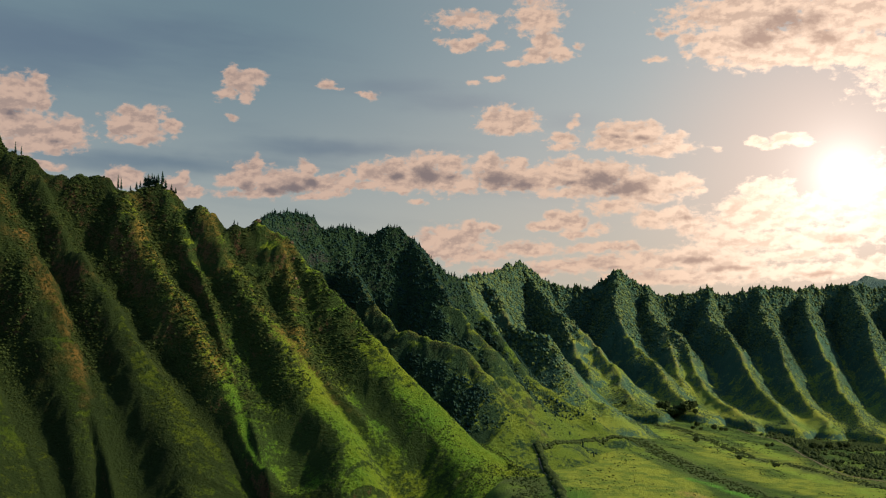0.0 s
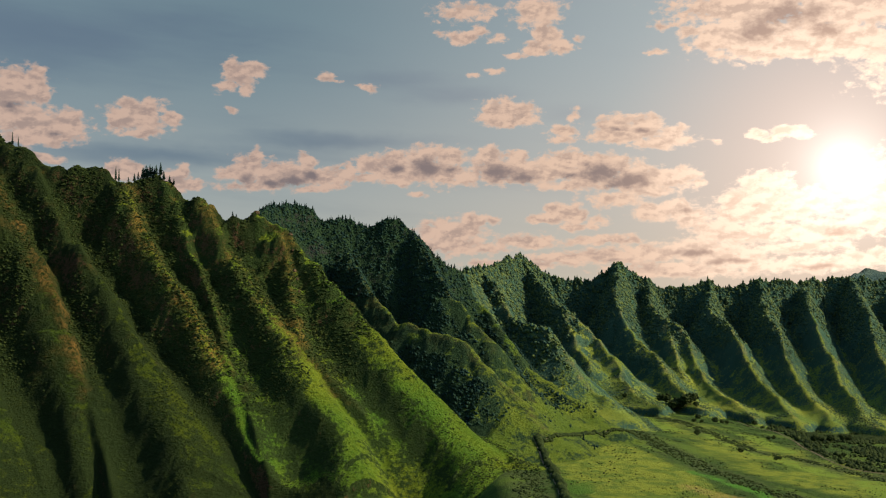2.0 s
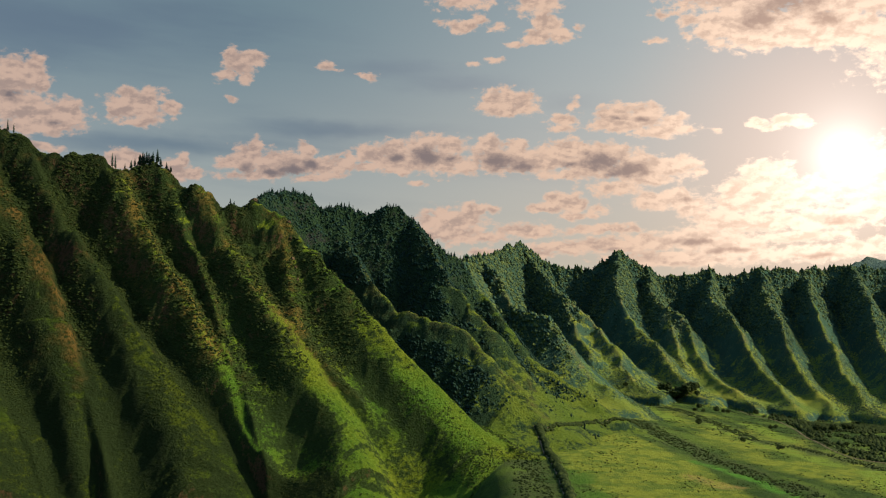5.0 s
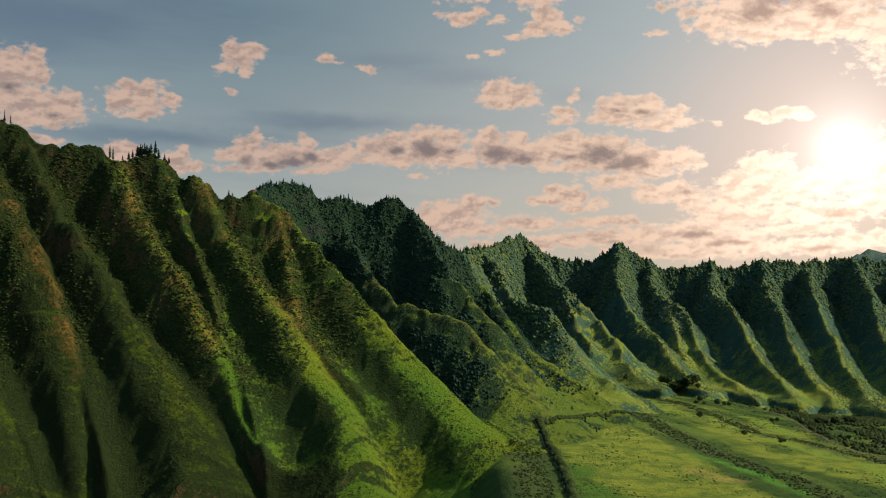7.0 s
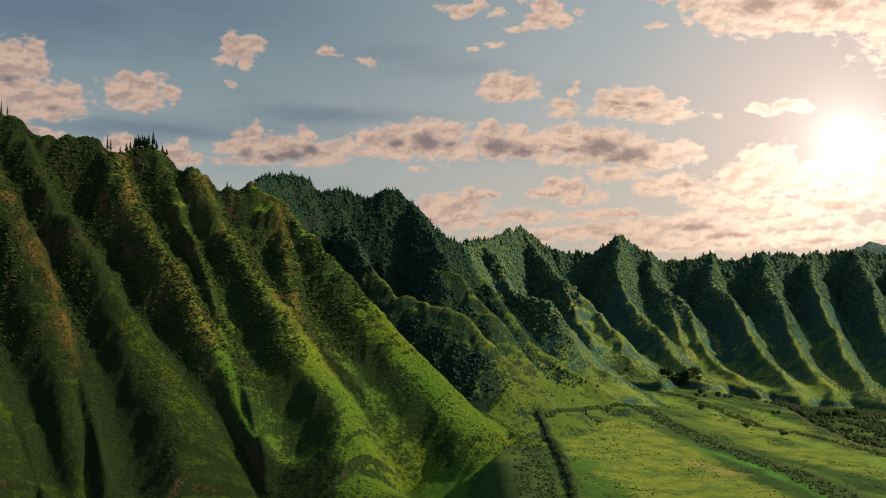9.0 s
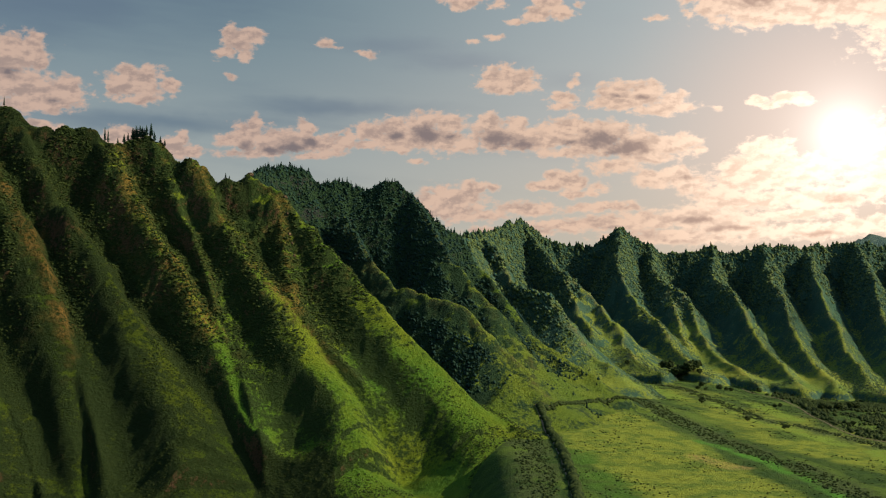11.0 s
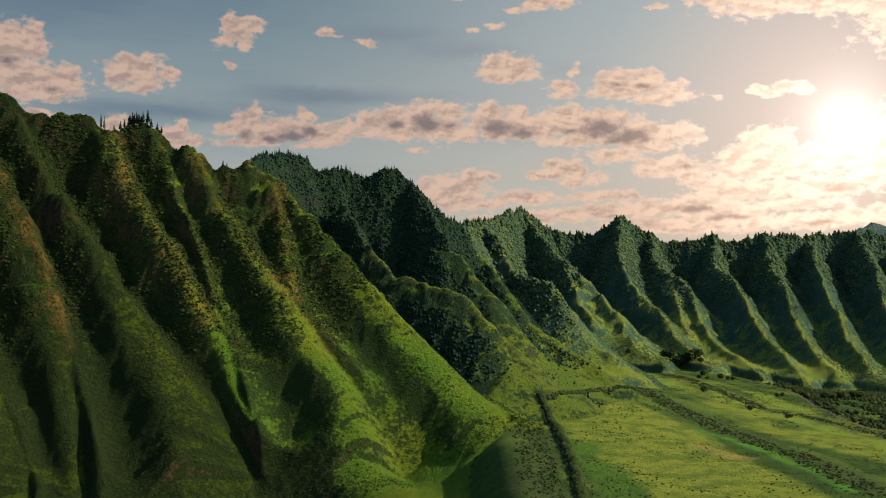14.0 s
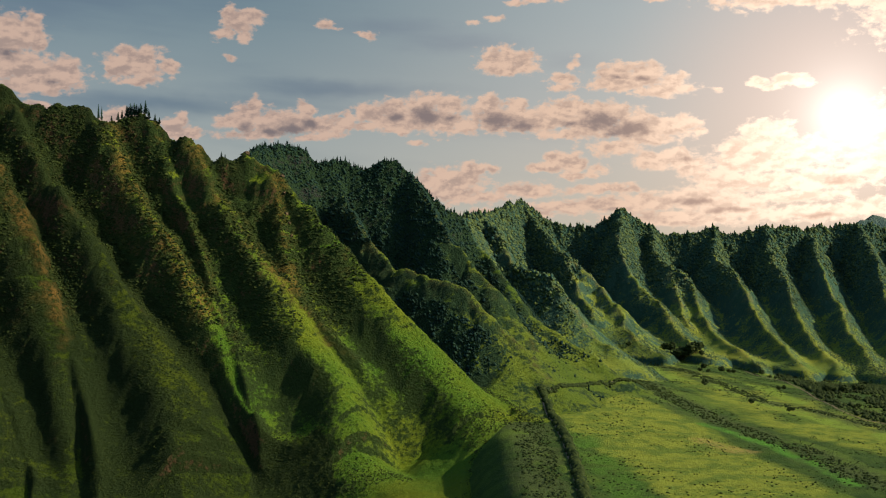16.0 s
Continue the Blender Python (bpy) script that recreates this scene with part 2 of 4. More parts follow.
    veil = n.mix(n.step(el, 17.0, 48.0), veil, (0.115, 0.225, 0.390))
    # the veil lies over the view ahead; behind, the sky is clear
    ahead = n.step(y, -0.35, 0.55)
    sky = n.mix(n.math("MULTIPLY_ADD", ahead, 0.75, 0.15), air, veil)

    pink = n.mix(wide, (0.315, 0.222, 0.176), (0.47, 0.325, 0.235))
    pink = n.mix(close, pink, (0.78, 0.59, 0.45))
    mauve = n.mix(wide, (0.085, 0.072, 0.080), (0.135, 0.098, 0.092))
    mauve = n.mix(close, mauve, (0.40, 0.245, 0.165))
    body = n.mix(n.math("MULTIPLY", n.math("MAXIMUM", thick, n.math("MULTIPLY", fold, 0.55)), 0.92), pink, mauve)
    sky = n.mix(n.math("MULTIPLY", cloud_cover, 0.95), sky, body)
    sky = n.mix(halo, sky, (0.20, 0.17, 0.14), "ADD")
    sky = n.mix(core, sky, (0.85, 0.80, 0.74))
    background = n.node("ShaderNodeBackground")
    t.links.new(sky, background.inputs[0])
    t.links.new(background.outputs[0], n.node("ShaderNodeOutputWorld").inputs[0])


build_world()

# ---------------------------------------------------------------- materials
def material(name, rough=0.9):
    m = bpy.data.materials.new(name)
    m.use_nodes = True
    n = Nodes(m.node_tree)
    shader = m.node_tree.nodes["Principled BSDF"]
    shader.inputs["Roughness"].default_value = rough
    shader.inputs["Specular IOR Level"].default_value = 0.04
    return m, n, shader


def bump(n, shader, height, strength, distance):
    b = n.node("ShaderNodeBump")
    b.inputs["Strength"].default_value, b.inputs["Distance"].default_value = strength, distance
    n.put(b.inputs["Height"], height)
    n.put(shader.inputs["Normal"], b.outputs[0])


def attribute(n, name):
    return n.node("ShaderNodeAttribute", attribute_name=name).outputs["Fac"]


def slope_material(name, grass, lush, shrub, dry, rock, bushy=0.0):
    """Steep green mountainside: grass on the easy ground, shrubs in the gullies, dry grass and bare earth on ribs."""
    m, n, shader = material(name)
    where = n.node("ShaderNodeNewGeometry")
    p = where.outputs["Position"]
    steep = n.xyz(where.outputs["Normal"])[2]
    wide, mid, fine = n.noise(p, 0.011, 4.0), n.noise(p, 0.055, 5.0, 0.6), n.noise(p, 0.30, 6.0, 0.7)
    tuft, speck = n.noise(p, 0.75, 4.0, 0.7), n.noise(p, 1.9, 2.0, 0.6)
    c = n.mix(n.step(n.math("ADD", n.math("MULTIPLY", wide, 0.7), n.math("MULTIPLY", fine, 0.3)), 0.34, 0.66), grass, lush)
    gully = attribute(n, "gully")
    scrub = n.math("ADD", n.math("MULTIPLY_ADD", mid, 1.2, -0.66), n.math("MULTIPLY_ADD", fine, 1.6, -0.80))
    scrub = n.math("ADD", scrub, n.math("MULTIPLY", gully, 0.55))
    scrub = n.math("ADD", scrub, n.math("MULTIPLY_ADD", steep, -1.3, 0.90 + bushy))
    scrub = n.math("ADD", scrub, n.step(n.xyz(p)[2], 60.0, 200.0, 0.0, 0.22))
    c = n.mix(n.step(scrub, -0.06, 0.26), c, shrub)
    parched = n.math("ADD", n.math("MULTIPLY", attribute(n, "dry"), 0.9), n.math("MULTIPLY_ADD", mid, 1.2, -0.72))
    c = n.mix(n.math("MULTIPLY", n.step(parched, 0.12, 0.7), n.step(fine, 0.38, 0.58)), c, dry)
    bare = n.math("ADD", n.math("MULTIPLY_ADD", steep, -2.4, 0.98), n.math("MULTIPLY_ADD", fine, 2.4, -1.36))
    c = n.mix(n.step(bare, 0.05, 0.4), c, rock)
    dark = n.mix(1.0, c, (0.34, 0.36, 0.36), "MULTIPLY")
    pale = n.mix(1.0, c, (1.75, 1.55, 1.45), "MULTIPLY")
    c = n.mix(n.math("MULTIPLY", n.step(tuft, 0.52, 0.66), 0.75), c, dark)
    c = n.mix(n.math("MULTIPLY", n.step(speck, 0.54, 0.68), 0.6), c, pale)
    n.put(shader.inputs["Base Color"], c)
    bump(n, shader, n.math("ADD", n.math("MULTIPLY", fine, 1.0), n.math("ADD", n.math("MULTIPLY", tuft, 0.6), n.math("MULTIPLY", speck, 0.15))), 1.0, 3.2)
    return m


# browner scrub, darkened further: the left spurs' shade is put into the colour
DIMMED_SCRUB_SLOPE = slope_material("dimmed_scrubby_slope", (0.037, 0.050, 0.004), (0.023, 0.042, 0.004), (0.012, 0.020, 0.005), (0.105, 0.062, 0.015), (0.044, 0.027, 0.013), 0.20)
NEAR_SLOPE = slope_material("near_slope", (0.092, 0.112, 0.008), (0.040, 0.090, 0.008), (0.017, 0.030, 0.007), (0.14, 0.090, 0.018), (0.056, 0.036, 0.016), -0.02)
HILL_SLOPE = slope_material("wooded_hill", (0.090, 0.112, 0.012), (0.045, 0.080, 0.010), (0.014, 0.030, 0.012), (0.10, 0.09, 0.02), (0.02, 0.022, 0.02), 0.16)
# shrub and rock tones lean blue: distance haze put into the colour
HAZE_TINTED_SLOPE = slope_material("haze_tinted_slope", (0.140, 0.160, 0.020), (0.070, 0.112, 0.020), (0.026, 0.058, 0.036), (0.190, 0.160, 0.030), (0.032, 0.046, 0.034), 0.22)
# bluish throughout: the peak's haze is put into its colour
HAZE_BLUE_PEAK = slope_material("haze_blue_peak", (0.05, 0.075, 0.06), (0.04, 0.07, 0.055), (0.03, 0.055, 0.05), (0.07, 0.08, 0.06), (0.05, 0.06, 0.055))


def valley_material():
    m, n, shader = material("valley_grass")
    p = n.node("ShaderNodeNewGeometry").outputs["Position"]
    x, y, z = n.xyz(p)
    along = n.join(n.math("MULTIPLY", n.math("MULTIPLY_ADD", y, 0.16, x), 0.030), n.math("MULTIPLY", y, 0.006), 0.0)
    band, mid, fine = n.noise(along, 1.0, 4.0, 0.6), n.noise(p, 0.06, 5.0, 0.65), n.noise(p, 0.35, 5.0, 0.7)
    speck = n.noise(p, 1.3, 3.0, 0.65)
    c = n.mix(n.step(mid, 0.40, 0.60), (0.032, 0.056, 0.009), (0.020, 0.040, 0.008))
    c = n.mix(n.step(band, 0.50, 0.62), c, (0.060, 0.092, 0.013))
    pasture = n.mix(n.step(mid, 0.42, 0.60), (0.122, 0.140, 0.017), (0.064, 0.094, 0.013))
    c = n.mix(attribute(n, "pasture"), c, pasture)
    c = n.mix(n.math("MULTIPLY", attribute(n, "lime"), n.step(mid, 0.34, 0.5)), c, (0.105, 0.150, 0.018))
    c = n.mix(n.math("MULTIPLY", attribute(n, "deep"), n.step(mid, 0.36, 0.56)), c, (0.042, 0.088, 0.010))
    c = n.mix(attribute(n, "lush"), c, (0.050, 0.135, 0.014))
    c = n.mix(n.math("MULTIPLY", attribute(n, "worn"), n.step(fine, 0.42, 0.58)), c, (0.23, 0.155, 0.05))
    c = n.mix(n.math("MULTIPLY", attribute(n, "scrub"), n.step(fine, 0.34, 0.50)), c, (0.036, 0.050, 0.014))
    c = n.mix(n.math("MULTIPLY", n.step(fine, 0.50, 0.64), 0.55), c, n.mix(1.0, c, (0.45, 0.5, 0.5), "MULTIPLY"))
    c = n.mix(n.math("MULTIPLY", n.step(speck, 0.54, 0.68), 0.5), c, n.mix(1.0, c, (1.5, 1.35, 1.2), "MULTIPLY"))
    n.put(shader.inputs["Base Color"], c)
    bump(n, shader, n.math("ADD", fine, n.math("MULTIPLY", speck, 0.3)), 1.0, 1.8)
    return m


VALLEY = valley_material()


def leaf_material(name, dark, light):
    m, n, shader = material(name, 0.8)
    rnd = n.node("ShaderNodeNewGeometry").outputs["Random Per Island"]
    p = n.node("ShaderNodeNewGeometry").outputs["Position"]
    c = n.mix(rnd, dark, light)
    c = n.mix(n.math("MULTIPLY", n.noise(p, 0.9, 3.0), 0.6), c, dark)
    n.put(shader.inputs["Base Color"], c)
    return m


# ---------------------------------------------------------------- the lie of the land
def lattice(x, y, seed):
    """Smooth random field over the plane, 0 to 1."""
    xi, yi = np.floor(x).astype(np.int64), np.floor(y).astype(np.int64)
    fx, fy = x - xi, y - yi
    fx, fy = fx * fx * fx * (fx * (fx * 6 - 15) + 10), fy * fy * fy * (fy * (fy * 6 - 15) + 10)

    def h(i, j):
        v = (i * 374761393 + j * 668265263 + seed * 974711) & 0xFFFFFFFF
        v = ((v ^ (v >> 13)) * 1274126177) & 0xFFFFFFFF
        v = ((v ^ (v >> 15)) * 2246822519) & 0xFFFFFFFF
        return ((v ^ (v >> 16)) & 0xFFFFFF) / 16777215.0

    a = h(xi, yi) * (1 - fx) + h(xi + 1, yi) * fx
    b = h(xi, yi + 1) * (1 - fx) + h(xi + 1, yi + 1) * fx
    return a * (1 - fy) + b * fy


def fbm(x, y, seed, octaves=4, gain=0.5):
    total, amp, norm = 0.0, 1.0, 0.0
    for o in range(octaves):
        total = total + amp * lattice(x + 17.3 * o, y - 9.1 * o, seed + o)
        norm += amp
        amp *= gain
        x, y = x * 2.03, y * 2.03
    return total / norm


def ramp(v, lo, hi):
    u = np.clip((v - lo) / (hi - lo), 0, 1)
    return u * u * (3 - 2 * u)


RIDGES = []


def ridge(name, owner, points, left, right, rill=1.0, power=1.3, dry=0.0):
    """A crest line (x, y, height) from the top down, with the steepness of its flanks (seen looking down the crest)."""
    RIDGES.append((name, owner, np.array(points, float), left, right, rill, power, dry))


NEAR_LINES = []


def crest(name, points, dry=0.0):
    """A rib of the near wall, from the top down."""
    NEAR_LINES.append((name, np.array(points, float), dry))


def gully(points):
    """The bed of a ravine between two ribs, from the top down."""
    NEAR_LINES.append(("", np.array(points, float), 0.0))


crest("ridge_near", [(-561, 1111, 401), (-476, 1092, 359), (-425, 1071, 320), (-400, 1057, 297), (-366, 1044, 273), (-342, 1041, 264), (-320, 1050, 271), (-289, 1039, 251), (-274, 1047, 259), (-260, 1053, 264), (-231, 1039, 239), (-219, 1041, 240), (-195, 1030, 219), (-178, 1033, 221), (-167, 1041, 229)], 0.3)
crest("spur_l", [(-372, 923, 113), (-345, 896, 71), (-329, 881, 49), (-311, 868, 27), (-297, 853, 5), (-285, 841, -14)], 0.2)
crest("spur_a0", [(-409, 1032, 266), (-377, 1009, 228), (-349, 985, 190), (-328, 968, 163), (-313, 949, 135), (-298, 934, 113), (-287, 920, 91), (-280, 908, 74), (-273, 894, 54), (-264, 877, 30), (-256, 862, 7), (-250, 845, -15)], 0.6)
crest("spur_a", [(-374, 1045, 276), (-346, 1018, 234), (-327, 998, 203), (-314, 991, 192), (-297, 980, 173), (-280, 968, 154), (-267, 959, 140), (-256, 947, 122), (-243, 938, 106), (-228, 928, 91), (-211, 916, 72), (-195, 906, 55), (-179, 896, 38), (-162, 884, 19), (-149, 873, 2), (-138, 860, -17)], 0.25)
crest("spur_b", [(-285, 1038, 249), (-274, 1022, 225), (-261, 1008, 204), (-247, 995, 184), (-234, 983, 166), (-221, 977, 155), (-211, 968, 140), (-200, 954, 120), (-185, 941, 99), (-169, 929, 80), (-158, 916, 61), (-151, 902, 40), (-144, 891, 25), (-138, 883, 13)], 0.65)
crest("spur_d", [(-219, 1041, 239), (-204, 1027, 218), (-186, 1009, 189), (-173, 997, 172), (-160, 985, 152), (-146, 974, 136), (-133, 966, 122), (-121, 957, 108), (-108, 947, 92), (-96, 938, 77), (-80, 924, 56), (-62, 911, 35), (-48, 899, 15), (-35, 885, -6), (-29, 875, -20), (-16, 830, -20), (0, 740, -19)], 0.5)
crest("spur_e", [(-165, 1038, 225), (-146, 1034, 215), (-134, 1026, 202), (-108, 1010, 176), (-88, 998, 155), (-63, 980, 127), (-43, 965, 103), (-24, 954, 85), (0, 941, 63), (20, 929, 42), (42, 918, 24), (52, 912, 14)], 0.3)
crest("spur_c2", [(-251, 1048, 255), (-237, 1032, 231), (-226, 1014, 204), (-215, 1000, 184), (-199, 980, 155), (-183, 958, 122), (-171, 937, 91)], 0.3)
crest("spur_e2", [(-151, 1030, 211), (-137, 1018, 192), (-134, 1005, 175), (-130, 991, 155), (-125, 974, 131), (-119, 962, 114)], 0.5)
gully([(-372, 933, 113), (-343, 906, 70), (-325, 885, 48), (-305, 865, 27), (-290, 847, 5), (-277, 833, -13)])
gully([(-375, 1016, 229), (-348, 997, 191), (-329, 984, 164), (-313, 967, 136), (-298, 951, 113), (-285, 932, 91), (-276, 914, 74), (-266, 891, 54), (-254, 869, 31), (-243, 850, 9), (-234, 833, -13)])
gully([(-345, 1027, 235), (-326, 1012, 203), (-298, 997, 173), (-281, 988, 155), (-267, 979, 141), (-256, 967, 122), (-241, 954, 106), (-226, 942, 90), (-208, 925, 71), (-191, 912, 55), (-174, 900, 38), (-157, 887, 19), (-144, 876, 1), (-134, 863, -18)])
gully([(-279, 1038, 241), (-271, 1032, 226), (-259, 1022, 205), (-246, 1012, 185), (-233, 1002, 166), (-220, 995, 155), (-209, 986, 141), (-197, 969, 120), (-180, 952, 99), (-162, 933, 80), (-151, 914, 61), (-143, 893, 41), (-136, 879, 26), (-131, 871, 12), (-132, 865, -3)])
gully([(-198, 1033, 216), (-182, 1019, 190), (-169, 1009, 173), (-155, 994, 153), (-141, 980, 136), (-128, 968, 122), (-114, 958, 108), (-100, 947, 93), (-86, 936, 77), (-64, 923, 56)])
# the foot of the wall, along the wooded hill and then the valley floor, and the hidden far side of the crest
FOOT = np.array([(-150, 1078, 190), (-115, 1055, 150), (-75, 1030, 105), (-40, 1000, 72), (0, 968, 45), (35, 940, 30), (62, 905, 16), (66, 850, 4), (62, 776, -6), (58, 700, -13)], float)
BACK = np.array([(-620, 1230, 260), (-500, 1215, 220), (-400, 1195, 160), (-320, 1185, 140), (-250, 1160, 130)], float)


ridge("hill", "hill/hill", [(-167, 1058, 228), (-160, 1096, 236), (-148, 1123, 241), (-123, 1140, 228), (-96, 1151, 226), (-74, 1152, 223), (-52, 1151, 229), (-30, 1152, 218), (-5, 1153, 192), (17, 1165, 174)],
      2.2, 1.8, 1, 1.6, 0)
ridge("spur_h", "hill/spur_h", [(-93, 1114, 196), (-69, 1078, 153), (-42, 1046, 129), (-12, 1030, 121), (18, 1019, 113), (36, 1003, 93), (57, 993, 72), (73, 983, 52), (79, 968, 37)],
      1.5, 1.7, 1, 1.5, 0.5)
ridge("spur_h2", "hill/spur_h2", [(-30, 1146, 215), (-2, 1099, 166), (24, 1079, 135), (41, 1063, 112), (55, 1048, 89), (70, 1038, 70), (86, 1027, 51)],
      1.5, 1.7, 1, 1.5, 0.4)
ridge("spur_i", "hill/spur_i", [(17, 1170, 174), (36, 1155, 144), (57, 1129, 117), (70, 1113, 95), (85, 1103, 81), (105, 1093, 67), (132, 1083, 50)],
      1.5, 1.6, 1, 1.5, 0.3)
ridge("spur_j", "far/spur_j", [(50, 1593, 198), (68, 1484, 171), (83, 1431, 135), (96, 1376, 125), (117, 1349, 122), (127, 1322, 103), (138, 1312, 84), (152, 1297, 63), (173, 1270, 46)],
      1.35, 1.4, 1, 1.4, 0.5)
ridge("ridge_far", "far/ridge_far", [(18, 1209, 175), (36, 1484, 188), (56, 1758, 203), (96, 1977, 228), (148, 2196, 255), (206, 2253, 216), (287, 2253, 213), (328, 2252, 238), (343, 2252, 242), (395, 2253, 210), (427, 2254, 195), (502, 2254, 206), (556, 2254, 197), (610, 2253, 210), (700, 2281, 207), (736, 2308, 215), (791, 2308, 219), (879, 2336, 216), (1036, 2364, 206), (1291, 2419, 191)],
      0.9, 1.7, 1.2, 1.7, 0)
ridge("spur_m", "far/spur_m", [(148, 2191, 253), (171, 2034, 190), (193, 1871, 150), (221, 1844, 135), (240, 1818, 104), (253, 1764, 75), (262, 1711, 44), (277, 1656, 23), (294, 1602, 7)],
      1.35, 1.4, 1, 1.4, 0.5)
ridge("spur_m2", "far/spur_m2", [(196, 1860, 148), (200, 1817, 117), (205, 1785, 92), (216, 1737, 72)],
      1.35, 1.4, 1, 1.4, 0.5)
ridge("spur_n", "far/spur_n", [(335, 2252, 240), (309, 2089, 192), (303, 2025, 155), (311, 1982, 122), (328, 1928, 99), (341, 1874, 73), (352, 1821, 44), (361, 1739, 22), (364, 1657, 3)],
      1.35, 1.4, 1, 1.4, 0.5)
ridge("spur_o", "far/spur_o", [(395, 2253, 208), (379, 2118, 162), (386, 2064, 136), (405, 2037, 124), (419, 2011, 102), (418, 1957, 70), (417, 1876, 37), (430, 1822, 22), (436, 1740, 6), (431, 1631, -10)],
      1.35, 1.4, 1, 1.4, 0.5)
ridge("spur_o2", "far/spur_o2", [(388, 2059, 134), (388, 2016, 102), (388, 1957, 70), (386, 1887, 41)],
      1.35, 1.4, 1, 1.4, 0.5)
ridge("spur_p", "far/spur_p", [(511, 2254, 203), (484, 2118, 162), (485, 2080, 140), (499, 2037, 126), (503, 1983, 98), (503, 1930, 66), (503, 1876, 41), (505, 1794, 19), (494, 1685, -2), (490, 1631, -14)],
      1.35, 1.4, 1, 1.4, 0.5)
ridge("spur_q", "far/spur_q", [(610, 2253, 208), (585, 2118, 162), (580, 2064, 131), (580, 2010, 107), (575, 1957, 73), (569, 1892, 41), (562, 1795, 12), (551, 1658, -14)],
      1.35, 1.4, 1, 1.4, 0.5)
ridge("spur_r", "far/spur_r", [(700, 2281, 204), (664, 2118, 152), (656, 2038, 112), (654, 1984, 74), (638, 1876, 32), (618, 1740, -1), (589, 1576, -21)],
      1.35, 1.4, 1, 1.4, 0.5)
ridge("spur_s", "far/spur_s", [(800, 2308, 215), (770, 2145, 163), (755, 2065, 122), (737, 1984, 84), (716, 1876, 32), (682, 1713, -9)],
      1.35, 1.4, 1, 1.4, 0.5)
ridge("spur_t", "far/spur_t", [(912, 2336, 213), (855, 2092, 122), (816, 1931, 48), (763, 1713, -9)],
      1.35, 1.4, 1, 1.4, 0.5)
ridge("spur_u", "far/spur_u", [(1058, 2364, 203), (975, 2093, 102), (926, 1931, 30), (869, 1713, -17)],
      1.35, 1.4, 1, 1.4, 0.5)
ridge("mount_back", "back/mount_back", [(836, 2749, 207), (984, 2913, 243), (1074, 2966, 272), (1130, 2967, 263), (1267, 3020, 295), (1496, 3074, 327), (1717, 3076, 283)],
      0.8, 0.8, 1, 1.3, 0)


def valley_height(x, y):
    apron = 26 * np.exp(-((x - 60) / 190.0) ** 2 - ((y - 1140) / 280.0) ** 2)
    dip = 75 * ramp(-x, -50, 40) * ramp(-y, -1060, -930)
    return apron - dip + 2.5 * (fbm(x / 90, y / 90, 5) - 0.5) + 6.0 * (fbm(x / 420, y / 420, 9) - 0.5) - 26.0 * ramp(y, 1150, 1620) * ramp(x, 300, 560)


def crest_distance(x, y, pts):
    """Distance to the crest line, which side, how far along it and the crest's height there."""
    best = np.full(x.shape, 1e9)
    side, along, high = np.zeros(x.shape), np.zeros(x.shape), np.zeros(x.shape)
    run = 0.0
    for (ax, ay, az), (bx, by, bz) in zip(pts[:-1], pts[1:]):
        dx, dy = bx - ax, by - ay
        length = math.hypot(dx, dy)
        u = np.clip(((x - ax) * dx + (y - ay) * dy) / length ** 2, 0, 1)
        ex, ey = x - ax - u * dx, y - ay - u * dy
        d = ex * ex + ey * ey
        near = d < best
        best = np.where(near, d, best)
        side = np.where(near, (dx * ey - dy * ex) / length, side)
        along = np.where(near, run + u * length, along)
        high = np.where(near, az + u * (bz - az), high)
        run += length
    return np.sqrt(best), side, along, high


def roof(x, y, floor, pts, left, right, power):
    """Height over the floor of a crest line with concave flanks, and the distance to the line."""
    best, r = np.zeros(x.shape), np.full(x.shape, 1e9)
    for (ax, ay, az), (bx, by, bz) in zip(pts[:-1], pts[1:]):
        dx, dy = bx - ax, by - ay
        length = math.hypot(dx, dy)
        u = np.clip(((x - ax) * dx + (y - ay) * dy) / length ** 2, 0, 1)
        ex, ey = x - ax - u * dx, y - ay - u * dy
        d = np.sqrt(ex * ex + ey * ey)
        lean = 0.5 + 0.5 * np.clip((dx * ey - dy * ex) / length / np.maximum(d, 0.5) * 1.6, -1, 1)
        tall = np.maximum(az + u * (bz - az) - floor, 0.01)
        h = tall * np.clip(1 - (np.sqrt(d * d + 4.0) - 2.0) * (right + (left - right) * lean) * (0.45 + 0.55 * np.clip(tall / 130, 0, 1) + 0.55 * np.clip((tall - 130) / 150, 0, 1)) / (power * tall), 0, 1) ** power
        best, r = np.maximum(best, h), np.minimum(r, d)
    return best, r


